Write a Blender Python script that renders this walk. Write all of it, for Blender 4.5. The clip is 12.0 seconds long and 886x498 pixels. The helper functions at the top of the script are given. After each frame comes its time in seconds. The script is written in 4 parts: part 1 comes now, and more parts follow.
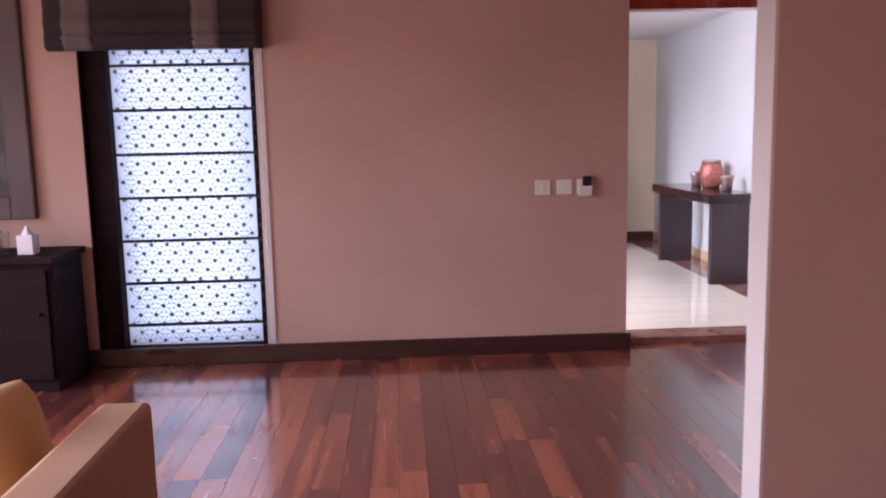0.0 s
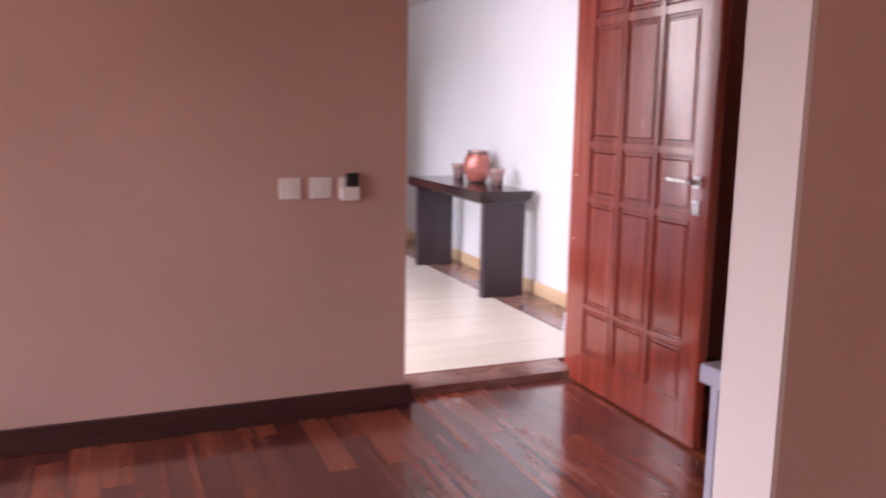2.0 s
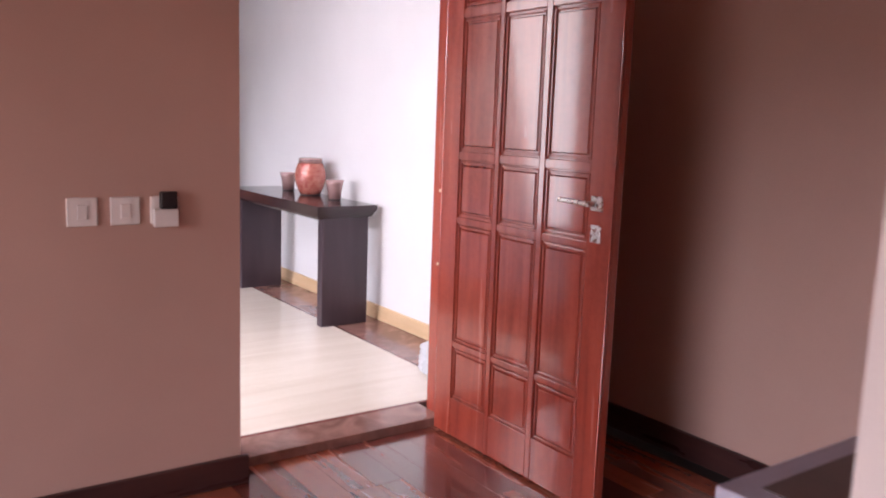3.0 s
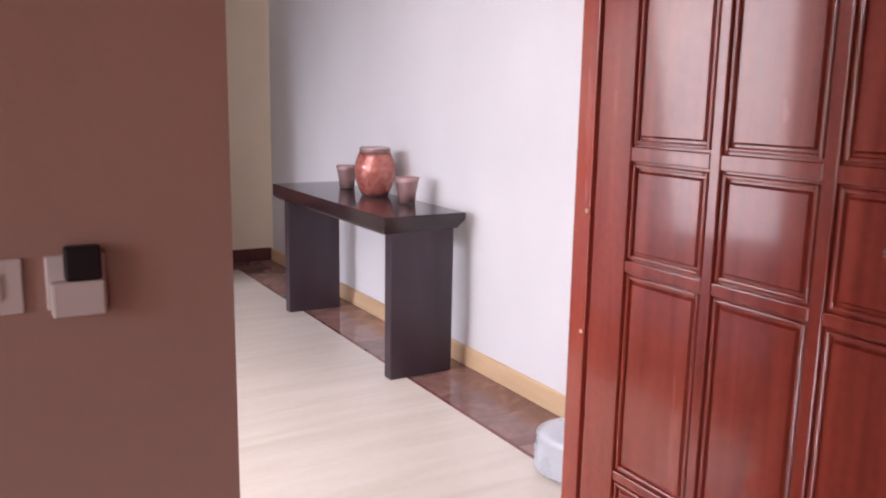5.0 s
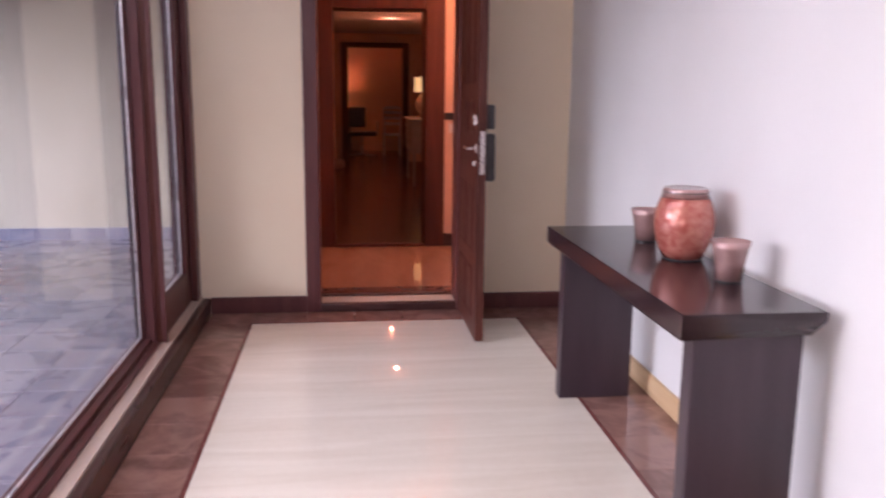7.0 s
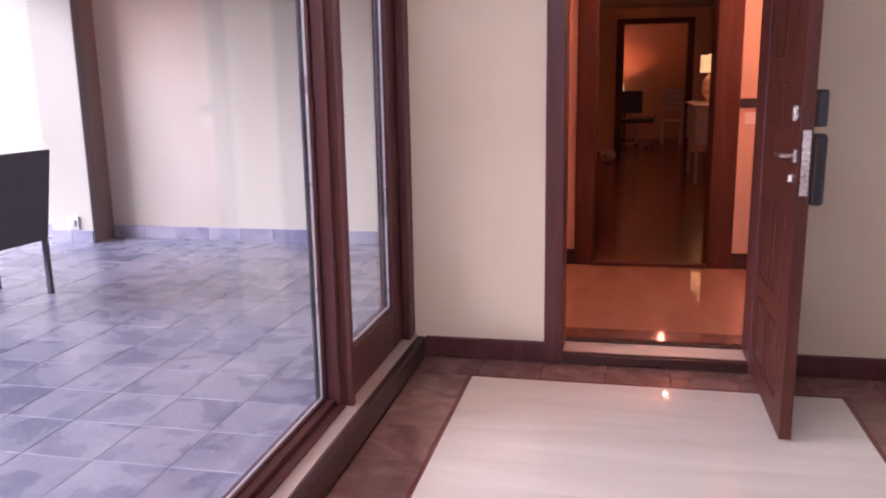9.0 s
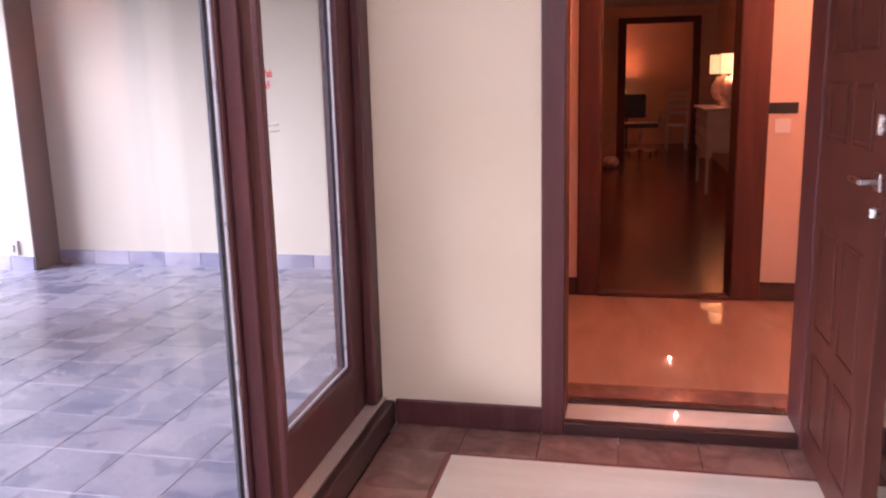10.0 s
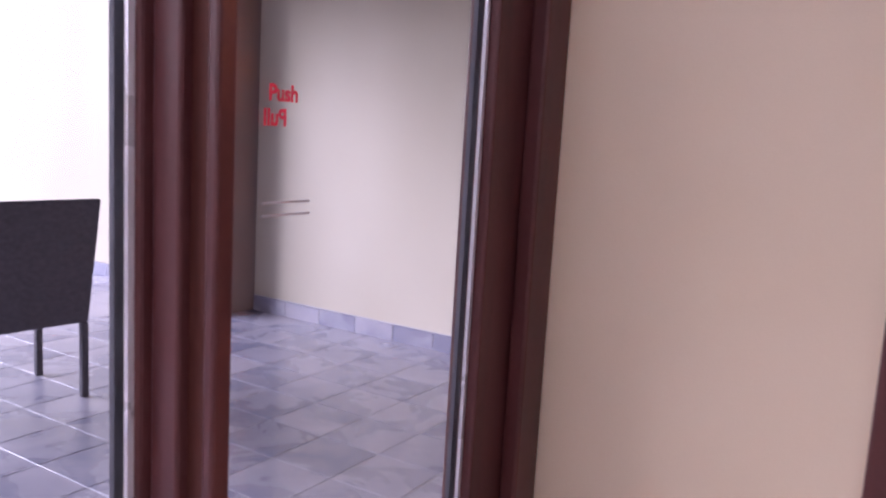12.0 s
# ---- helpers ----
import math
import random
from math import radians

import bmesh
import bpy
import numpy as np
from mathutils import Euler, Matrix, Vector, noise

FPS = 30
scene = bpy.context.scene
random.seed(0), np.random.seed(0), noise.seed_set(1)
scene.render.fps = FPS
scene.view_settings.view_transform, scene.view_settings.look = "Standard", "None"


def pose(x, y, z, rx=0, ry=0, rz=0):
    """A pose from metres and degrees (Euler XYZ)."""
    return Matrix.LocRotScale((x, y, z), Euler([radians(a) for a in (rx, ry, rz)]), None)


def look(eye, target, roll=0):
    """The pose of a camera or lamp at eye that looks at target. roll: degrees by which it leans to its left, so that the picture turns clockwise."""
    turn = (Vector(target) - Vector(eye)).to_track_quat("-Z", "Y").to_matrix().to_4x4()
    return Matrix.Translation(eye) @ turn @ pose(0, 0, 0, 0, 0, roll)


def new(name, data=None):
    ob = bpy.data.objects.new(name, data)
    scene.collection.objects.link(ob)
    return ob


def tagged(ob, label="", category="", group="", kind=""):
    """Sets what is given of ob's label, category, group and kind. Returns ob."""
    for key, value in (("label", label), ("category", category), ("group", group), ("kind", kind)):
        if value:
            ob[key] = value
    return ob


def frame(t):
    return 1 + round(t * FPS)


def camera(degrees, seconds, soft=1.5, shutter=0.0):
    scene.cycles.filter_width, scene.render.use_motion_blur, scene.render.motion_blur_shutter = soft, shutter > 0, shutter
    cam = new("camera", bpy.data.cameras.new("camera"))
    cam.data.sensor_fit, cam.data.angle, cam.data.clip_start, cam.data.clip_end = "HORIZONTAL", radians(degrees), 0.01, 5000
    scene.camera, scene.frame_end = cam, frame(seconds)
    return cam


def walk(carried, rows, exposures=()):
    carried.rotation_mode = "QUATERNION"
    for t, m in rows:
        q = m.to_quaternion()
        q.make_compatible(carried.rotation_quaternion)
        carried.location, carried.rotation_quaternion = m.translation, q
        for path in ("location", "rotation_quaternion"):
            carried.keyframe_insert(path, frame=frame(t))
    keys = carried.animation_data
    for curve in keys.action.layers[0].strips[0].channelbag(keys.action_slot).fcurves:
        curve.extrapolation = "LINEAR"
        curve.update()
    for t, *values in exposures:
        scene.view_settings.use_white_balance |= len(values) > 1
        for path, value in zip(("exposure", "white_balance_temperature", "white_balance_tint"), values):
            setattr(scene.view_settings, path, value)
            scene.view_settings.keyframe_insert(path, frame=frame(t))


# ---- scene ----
cam = camera(56.8, 12.0, soft=2.0, shutter=0.4)
PATH = [
    (0, (0.351, -0.231, 1.364), (0.451, 1.746, 1.083), -1.2),
    (0.5, (0.337, 0.184, 1.373), (0.439, 2.151, 1.024), -0.5),
    (1, (0.308, 0.568, 1.352), (0.614, 2.51, 0.984), -0.5),
    (1.5, (0.394, 0.942, 1.349), (0.93, 2.838, 1.003), -0.2),
    (2, (0.519, 1.305, 1.344), (1.263, 3.132, 1.018), 0.9),
    (2.5, (0.582, 1.662, 1.34), (1.678, 3.304, 1.023), 2.0),
    (4.5, (1.177, 2.991, 1.354), (2.345, 4.587, 1.058), 2.0),
    (5, (1.351, 3.344, 1.334), (2.346, 5.04, 0.968), 1.0),
    (5.5, (1.551, 3.642, 1.33), (2.563, 5.314, 0.902), 0.9),
    (6, (1.818, 3.923, 1.354), (2.652, 5.69, 0.927), 2.7),
    (6.5, (1.936, 4.28, 1.38), (2.5, 6.148, 0.943), 1.9),
    (7, (2.052, 4.538, 1.39), (2.287, 6.489, 1.016), 0.6),
    (7.5, (2.16, 4.864, 1.404), (2.12, 6.831, 1.045), 0.4),
    (9.5, (2.144, 6.183, 1.389), (1.703, 8.088, 0.970), -1.2),
    (10, (2.093, 6.620, 1.386), (1.671, 8.533, 0.986), -1.4),
    (10.5, (1.966, 7.033, 1.388), (1.414, 8.909, 0.972), -0.8),
    (11, (1.920, 7.378, 1.383), (1.305, 9.237, 0.979), 0.7),
    (11.5, (1.900, 7.750, 1.389), (1.064, 9.530, 1.025), 2.8),
    (12, (1.882, 8.057, 1.384), (0.836, 9.737, 1.098), 3.3),
]
EXPOSURE = [(0.0, 0.02, 5900, 24), (0.5, -0.08, 5950, 25), (1.0, -0.03, 6050, 26), (2.5, 0.08, 6300, 25), (4.5, -0.24, 6350, 24), (5.0, -0.3, 6350, 24), (6.0, -0.25, 6400, 25), (7.0, -0.12, 6300, 27), (7.6, 0.18, 6250, 26), (9.5, 0.05, 6200, 33), (10.0, 0.38, 6250, 30), (10.5, 0.42, 6250, 28), (11.0, 0.34, 6250, 28), (11.5, 0.0, 6220, 30), (12.0, -0.25, 6150, 36)]
walk(cam, [(t, look(eye, target, roll)) for t, eye, target, roll in PATH], EXPOSURE)

# ---- world and light ----
world = bpy.data.worlds.new("world")
scene.world = world
world.use_nodes = True
wn = world.node_tree
sky = wn.nodes.new("ShaderNodeTexSky")
sky.sky_type = "NISHITA"
sky.sun_disc = False
sky.sun_elevation = radians(48)
sky.sun_rotation = radians(250)
wn.links.new(sky.outputs[0], wn.nodes["Background"].inputs[0])
wn.nodes["Background"].inputs[1].default_value = 0.20

def sun_lamp(strength, angle, direction):
    data = bpy.data.lights.new("sun", "SUN")
    data.energy, data.angle, data.color = strength, radians(angle), (1.0, 0.95, 0.88)
    ob = new("sun", data)
    ob.matrix_basis = look((0, 0, 20), (direction[0], direction[1], 20 + direction[2]))
    return ob

def area_lamp(name, eye, target, sx, sy, watts, color):
    data = bpy.data.lights.new(name, "AREA")
    data.shape, data.size, data.size_y, data.energy, data.color = "RECTANGLE", sx, sy, watts, color
    ob = new(name, data)
    ob.matrix_basis = look(eye, target)
    return ob

def point_lamp(name, eye, watts, color, radius=0.05):
    data = bpy.data.lights.new(name, "POINT")
    data.energy, data.color, data.shadow_soft_size = watts, color, radius
    ob = new(name, data)
    ob.location = eye
    return ob

WARM = (1.0, 0.50, 0.22)
DAY = (0.93, 0.95, 1.0)
AMBER = (1.0, 0.32, 0.17)
sun_lamp(1.0, 12, (0.35, 0.5, -0.8))
area_lamp("terrace_daylight", (-13.0, 4.0, 5.2), (1.0, 9.5, 0.2), 12.0, 4.4, 4600, DAY)
# Two added lamps, hidden outside the glazing, fill in for sky light.
area_lamp("glazing_sky_fill", (0.86, 7.1, 2.38), (2.2, 9.0, 0.2), 3.6, 0.5, 56, DAY)
area_lamp("glazing_sky_fill", (0.76, 5.86, 1.42), (2.76, 5.06, 0.62), 1.3, 1.7, 52, (1.0, 0.94, 0.89))
area_lamp("window_daylight", (-0.98, 5.10, 1.0), (-0.98, 0, 0.9), 0.8, 1.8, 11, (0.82, 0.92, 1.0))
# Added side lamp; its source to the west is out of view.
area_lamp("unseen_west_daylight", (-3.55, 2.2, 1.0), (3.0, 3.9, 0.4), 2.4, 1.0, 36, (1.0, 0.85, 0.77))
# Added fill lamp behind the viewpoint; no south window is known.
area_lamp("unseen_south_fill", (-2.2, -3.55, 1.3), (1.2, 4.9, 0.7), 1.9, 1.5, 72, (1.0, 0.83, 0.73))
point_lamp("sitting_room_lamp", (-2.3, 1.0, 1.15), 15, WARM, 0.12)
point_lamp("passage_light", (3.35, 10.75, 2.36), 48, (1.0, 0.42, 0.22), 0.05)
point_lamp("bedroom_downlight", (2.74, 15.55, 2.42), 7, AMBER, 0.02)
point_lamp("bedroom_downlight", (2.77, 17.5, 2.42), 5, AMBER, 0.02)
point_lamp("table_lamp_bulb", (3.31, 16.50, 1.52), 17, AMBER, 0.07)
point_lamp("study_lamp_bulb", (2.04, 23.5, 1.24), 14, AMBER, 0.05)

# ---- materials ----
def links(nt, *pairs):
    for a, b in pairs:
        nt.links.new(a, b)

def mat(name, c1, c2, rough=0.5, metal=0.0, scale=(6, 6, 6), fine=60.0, bump=0.05, spec=0.5, coat=0.0, rvar=0.1, per_object=0.0, detail=6.0, distort=0.0, emit=0.0):
    m = bpy.data.materials.new(name)
    m.use_nodes = True
    nt = m.node_tree
    p = nt.nodes["Principled BSDF"]
    co = nt.nodes.new("ShaderNodeTexCoord")
    mp = nt.nodes.new("ShaderNodeMapping")
    mp.inputs["Scale"].default_value = scale
    n1 = nt.nodes.new("ShaderNodeTexNoise")
    n1.inputs["Scale"].default_value, n1.inputs["Detail"].default_value, n1.inputs["Distortion"].default_value = 1.0, detail, distort
    n2 = nt.nodes.new("ShaderNodeTexNoise")
    n2.inputs["Scale"].default_value, n2.inputs["Detail"].default_value = fine, 3
    geo = nt.nodes.new("ShaderNodeNewGeometry")
    oi = nt.nodes.new("ShaderNodeObjectInfo")
    add = nt.nodes.new("ShaderNodeVectorMath")
    comb = nt.nodes.new("ShaderNodeCombineXYZ")
    mul = nt.nodes.new("ShaderNodeMath")
    mul.operation, mul.inputs[1].default_value = "MULTIPLY", 37.0
    links(nt, (oi.outputs["Random"], mul.inputs[0]), (mul.outputs[0], comb.inputs[0]), (mul.outputs[0], comb.inputs[1]),
          (geo.outputs["Position"], add.inputs[0]), (add.outputs[0], mp.inputs[0]), (mp.outputs[0], n1.inputs["Vector"]), (add.outputs[0], n2.inputs["Vector"]))
    if per_object:
        nt.links.new(comb.outputs[0], add.inputs[1])
    ramp = nt.nodes.new("ShaderNodeValToRGB")
    ramp.color_ramp.elements[0].position, ramp.color_ramp.elements[1].position = 0.3, 0.7
    ramp.color_ramp.elements[0].color, ramp.color_ramp.elements[1].color = (*c1, 1), (*c2, 1)
    mix = nt.nodes.new("ShaderNodeMath")
    mix.operation, mix.use_clamp = "MULTIPLY_ADD", True
    mix.inputs[1].default_value = 0.22
    sub = nt.nodes.new("ShaderNodeMath")
    sub.operation, sub.inputs[1].default_value = "SUBTRACT", 0.11
    links(nt, (n1.outputs["Fac"], sub.inputs[0]), (n2.outputs["Fac"], mix.inputs[0]), (sub.outputs[0], mix.inputs[2]))
    if per_object:
        po = nt.nodes.new("ShaderNodeMath")
        po.operation, po.inputs[1].default_value = "MULTIPLY_ADD", per_object
        off = nt.nodes.new("ShaderNodeMath")
        off.operation, off.inputs[1].default_value = "SUBTRACT", per_object / 2
        links(nt, (oi.outputs["Random"], po.inputs[0]), (mix.outputs[0], po.inputs[2]), (po.outputs[0], off.inputs[0]), (off.outputs[0], ramp.inputs[0]))
    else:
        nt.links.new(mix.outputs[0], ramp.inputs[0])
    nt.links.new(ramp.outputs[0], p.inputs["Base Color"])
    rr = nt.nodes.new("ShaderNodeMapRange")
    rr.inputs["To Min"].default_value, rr.inputs["To Max"].default_value = max(0.02, rough - rvar), min(1, rough + rvar)
    links(nt, (n1.outputs["Fac"], rr.inputs[0]), (rr.outputs[0], p.inputs["Roughness"]))
    p.inputs["Metallic"].default_value, p.inputs["Specular IOR Level"].default_value = metal, spec
    if coat:
        p.inputs["Coat Weight"].default_value, p.inputs["Coat Roughness"].default_value = coat, 0.08
    if bump:
        b = nt.nodes.new("ShaderNodeBump")
        b.inputs["Strength"].default_value, b.inputs["Distance"].default_value = bump, 0.01
        links(nt, (n2.outputs["Fac"], b.inputs["Height"]), (b.outputs[0], p.inputs["Normal"]))
    if emit:
        nt.links.new(ramp.outputs[0], p.inputs["Emission Color"])
        p.inputs["Emission Strength"].default_value = emit
    return m

def glass_mat(name, tint=(0.96, 0.98, 1.0)):
    m = bpy.data.materials.new(name)
    m.use_nodes = True
    nt = m.node_tree
    nt.nodes.remove(nt.nodes["Principled BSDF"])
    lw = nt.nodes.new("ShaderNodeLayerWeight")
    lw.inputs[0].default_value = 0.5
    pw = nt.nodes.new("ShaderNodeMath")
    pw.operation, pw.inputs[1].default_value = "POWER", 4.0
    f = nt.nodes.new("ShaderNodeMath")
    f.operation, f.inputs[1].default_value, f.inputs[2].default_value = "MULTIPLY_ADD", 0.7, 0.035
    links(nt, (lw.outputs["Facing"], pw.inputs[0]), (pw.outputs[0], f.inputs[0]))
    t = nt.nodes.new("ShaderNodeBsdfTransparent")
    t.inputs[0].default_value = (*tint, 1)
    g = nt.nodes.new("ShaderNodeBsdfGlossy")
    g.inputs["Roughness"].default_value = 0.02
    mx = nt.nodes.new("ShaderNodeMixShader")
    links(nt, (f.outputs[0], mx.inputs[0]), (t.outputs[0], mx.inputs[1]), (g.outputs[0], mx.inputs[2]), (mx.outputs[0], nt.nodes["Material Output"].inputs[0]))
    return m

def sheer_mat(name):
    m = bpy.data.materials.new(name)
    m.use_nodes = True
    nt = m.node_tree
    nt.nodes.remove(nt.nodes["Principled BSDF"])
    geo = nt.nodes.new("ShaderNodeNewGeometry")
    n = nt.nodes.new("ShaderNodeTexNoise")
    n.inputs["Scale"].default_value = 3.0
    ramp = nt.nodes.new("ShaderNodeValToRGB")
    ramp.color_ramp.elements[0].color, ramp.color_ramp.elements[1].color = (0.70, 0.76, 0.87, 1), (0.90, 0.90, 0.92, 1)
    t = nt.nodes.new("ShaderNodeBsdfTranslucent")
    d = nt.nodes.new("ShaderNodeBsdfDiffuse")
    mx = nt.nodes.new("ShaderNodeMixShader")
    mx.inputs[0].default_value = 0.2
    links(nt, (geo.outputs["Position"], n.inputs["Vector"]), (n.outputs["Fac"], ramp.inputs[0]), (ramp.outputs[0], t.inputs[0]), (ramp.outputs[0], d.inputs[0]),
          (t.outputs[0], mx.inputs[1]), (d.outputs[0], mx.inputs[2]), (mx.outputs[0], nt.nodes["Material Output"].inputs[0]))
    return m

M_WALL = mat("sitting_room_paint", (0.48, 0.305, 0.255), (0.555, 0.36, 0.30), 0.75, scale=(1.2, 1.2, 1.2), fine=220, bump=0.06, rvar=0.08)
# Cream paint, raised so that its colour carries the light on these sides.
M_JAMB = mat("cream_paint_lit", (0.60, 0.52, 0.49), (0.68, 0.60, 0.56), 0.7, scale=(1.5, 1.5, 1.5), fine=200, bump=0.05)
M_WHITE = mat("white_wall_paint", (0.71, 0.705, 0.71), (0.78, 0.775, 0.78), 0.65, scale=(1.0, 1.0, 1.0), fine=200, bump=0.04)
M_CREAM = mat("hall_cream_paint", (0.78, 0.65, 0.48), (0.85, 0.73, 0.56), 0.65, scale=(1.2, 1.2, 1.2), fine=200, bump=0.04)
M_PEACH = mat("peach_wall_paint", (0.68, 0.44, 0.32), (0.76, 0.51, 0.38), 0.65, scale=(1.2, 1.2, 1.2), fine=200, bump=0.04)
M_CEIL = mat("ceiling_paint", (0.74, 0.71, 0.70), (0.80, 0.77, 0.76), 0.8, scale=(1, 1, 1), fine=150, bump=0.03)
M_TERW = mat("terrace_plaster", (0.60, 0.54, 0.43), (0.70, 0.64, 0.53), 0.85, scale=(1.5, 1.5, 0.8), fine=90, bump=0.12)
# Plaster of the return, with the shade on that side put into its colour.
M_TER_SHADE = mat("terrace_plaster_shaded", (0.16, 0.12, 0.11), (0.22, 0.17, 0.16), 0.8, scale=(2, 2, 1), fine=90, bump=0.12)
M_MAHOG = mat("polished_mahogany", (0.22, 0.031, 0.020), (0.38, 0.064, 0.035), 0.24, scale=(14, 14, 1.1), fine=50, bump=0.015, coat=0.7, distort=0.6)
M_FRAME = mat("dark_red_wood", (0.076, 0.023, 0.024), (0.125, 0.042, 0.041), 0.42, scale=(18, 18, 1.6), fine=60, bump=0.03, spec=0.35, distort=0.5)
M_SKIRT = mat("dark_skirting_wood", (0.038, 0.015, 0.015), (0.066, 0.026, 0.023), 0.30, scale=(2, 2, 18), fine=70, bump=0.02)
M_PINE = mat("honey_skirting_wood", (0.60, 0.40, 0.22), (0.72, 0.52, 0.32), 0.4, scale=(18, 1.4, 18), fine=70, bump=0.02, distort=0.5)
M_LEDGE = mat("pale_ledge_stone", (0.46, 0.35, 0.29), (0.58, 0.46, 0.39), 0.35, scale=(5, 2, 5), fine=60, bump=0.02)
M_PLANK = mat("red_parquet", (0.11, 0.027, 0.023), (0.36, 0.102, 0.054), 0.26, scale=(16, 1.0, 8), fine=40, spec=0.5, bump=0.003, coat=1.0, rvar=0.04, per_object=0.6, detail=2.0, distort=0.2)
M_PLANK.node_tree.nodes["Principled BSDF"].inputs["Coat Roughness"].default_value = 0.12
M_PLANK.node_tree.nodes["Principled BSDF"].inputs["Coat IOR"].default_value = 1.7
M_SUB = mat("floor_joint", (0.02, 0.008, 0.007), (0.03, 0.012, 0.01), 0.6)
M_FIELD = mat("cream_marble", (0.72, 0.645, 0.545), (0.81, 0.745, 0.65), 0.03, scale=(0.9, 9, 3), fine=30, spec=0.4, bump=0.0, rvar=0.01, distort=1.2)
M_BAND = mat("brown_marble", (0.20, 0.10, 0.082), (0.34, 0.185, 0.15), 0.07, scale=(6, 6, 6), fine=40, bump=0.0, rvar=0.03, per_object=0.3, distort=1.5)
M_LINE = mat("red_marble_inlay", (0.15, 0.045, 0.04), (0.22, 0.07, 0.06), 0.15, scale=(9, 9, 9), fine=60, bump=0.0, rvar=0.03)
M_HALLF = mat("polished_beige_marble", (0.40, 0.235, 0.165), (0.50, 0.31, 0.225), 0.03, scale=(5, 1.2, 3), fine=40, spec=0.35, bump=0.0, rvar=0.01, distort=1.0)
M_DARKF = mat("dark_wood_floor", (0.075, 0.023, 0.014), (0.14, 0.042, 0.026), 0.22, scale=(12, 1.2, 8), fine=60, bump=0.01, rvar=0.05)
M_TABLE = mat("espresso_lacquer", (0.022, 0.013, 0.016), (0.036, 0.022, 0.026), 0.13, scale=(2, 10, 10), fine=60, bump=0.006, rvar=0.05)
M_LEG = mat("espresso_wood", (0.032, 0.019, 0.027), (0.050, 0.031, 0.042), 0.36, scale=(12, 12, 1.5), fine=70, bump=0.01)
M_COPPER = mat("mottled_copper_glaze", (0.40, 0.085, 0.07), (0.60, 0.25, 0.19), 0.20, metal=0.25, scale=(24, 24, 30), fine=120, bump=0.06, coat=0.4, distort=0.5)
M_CUP = mat("copper_glass", (0.33, 0.19, 0.18), (0.50, 0.32, 0.30), 0.18, metal=0.35, scale=(10, 10, 8), fine=90, bump=0.015, coat=0.4)
M_BLACK = mat("black_plastic", (0.015, 0.012, 0.014), (0.025, 0.02, 0.022), 0.35, fine=150, bump=0.02)
M_STEEL = mat("brushed_steel", (0.55, 0.53, 0.52), (0.68, 0.66, 0.65), 0.28, metal=1.0, scale=(60, 60, 60), fine=200, bump=0.02)
M_PLATE = mat("white_switch_plastic", (0.74, 0.69, 0.66), (0.80, 0.75, 0.72), 0.35, fine=100, bump=0.01)
M_SLATE = mat("slate_tile", (0.22, 0.225, 0.32), (0.46, 0.44, 0.51), 0.28, scale=(3.2, 3.2, 3.2), fine=28, bump=0.25, per_object=0.16, distort=0.6, rvar=0.14, detail=7.0)
M_GROUT = mat("pale_grout", (0.55, 0.55, 0.60), (0.66, 0.66, 0.70), 0.8, fine=120, bump=0.1)
M_SOFA = mat("beige_upholstery", (0.40, 0.225, 0.135), (0.48, 0.285, 0.175), 0.85, scale=(4, 4, 4), fine=400, bump=0.2)
M_CUSH = mat("yellow_cushion_cloth", (0.66, 0.44, 0.20), (0.76, 0.54, 0.27), 0.85, scale=(5, 5, 5), fine=350, bump=0.2)
M_BLIND = mat("dark_blind_cloth", (0.018, 0.010, 0.012), (0.034, 0.019, 0.021), 0.8, scale=(6, 6, 2), fine=300, bump=0.2)
M_STRIPE = mat("grey_blind_stripe", (0.11, 0.085, 0.085), (0.16, 0.125, 0.125), 0.8, scale=(6, 6, 2), fine=300, bump=0.2)
M_SHEER = sheer_mat("sheer_white_screen")
M_GRILLE = mat("black_iron", (0.012, 0.012, 0.018), (0.02, 0.02, 0.028), 0.5, fine=120, bump=0.05)
M_MOTIF = mat("blue_grey_motif", (0.10, 0.11, 0.16), (0.15, 0.16, 0.21), 0.6, fine=100, bump=0.0)
M_PETAL = mat("grey_petal_ink", (0.26, 0.27, 0.31), (0.34, 0.35, 0.39), 0.6, fine=100, bump=0.0)
M_GLASS = glass_mat("clear_glass")
# White base colour stands in for the bright reflection in the cabinet's mirror.
M_PANEL = mat("white_reflection_panel", (0.80, 0.80, 0.84), (0.86, 0.86, 0.89), 0.12, scale=(3, 3, 3), fine=80, bump=0.0, rvar=0.03)
M_SILVER = mat("silver_painted_wood", (0.40, 0.38, 0.46), (0.48, 0.46, 0.54), 0.4, scale=(8, 8, 8), fine=120, bump=0.03)
M_TRAY = mat("grey_brown_top", (0.10, 0.075, 0.075), (0.15, 0.115, 0.11), 0.35, scale=(4, 4, 4), fine=90, bump=0.02)
M_RATTAN = mat("dark_woven_rattan", (0.05, 0.048, 0.062), (0.085, 0.08, 0.10), 0.6, scale=(40, 40, 60), fine=160, bump=0.5)
M_DOOR2 = mat("dark_mahogany", (0.066, 0.020, 0.015), (0.105, 0.033, 0.024), 0.45, scale=(16, 16, 1.3), fine=60, bump=0.02, spec=0.22, distort=0.6)
# Dark wood, taken down further so that its colour holds the shade there.
M_ESP = mat("dark_wood_shaded", (0.014, 0.007, 0.009), (0.024, 0.013, 0.016), 0.7, scale=(2, 2, 18), fine=70, bump=0.02, spec=0.08)
M_ART = mat("dark_abstract_canvas", (0.012, 0.009, 0.012), (0.09, 0.07, 0.075), 0.5, scale=(9, 9, 9), fine=120, bump=0.3, detail=9.0)
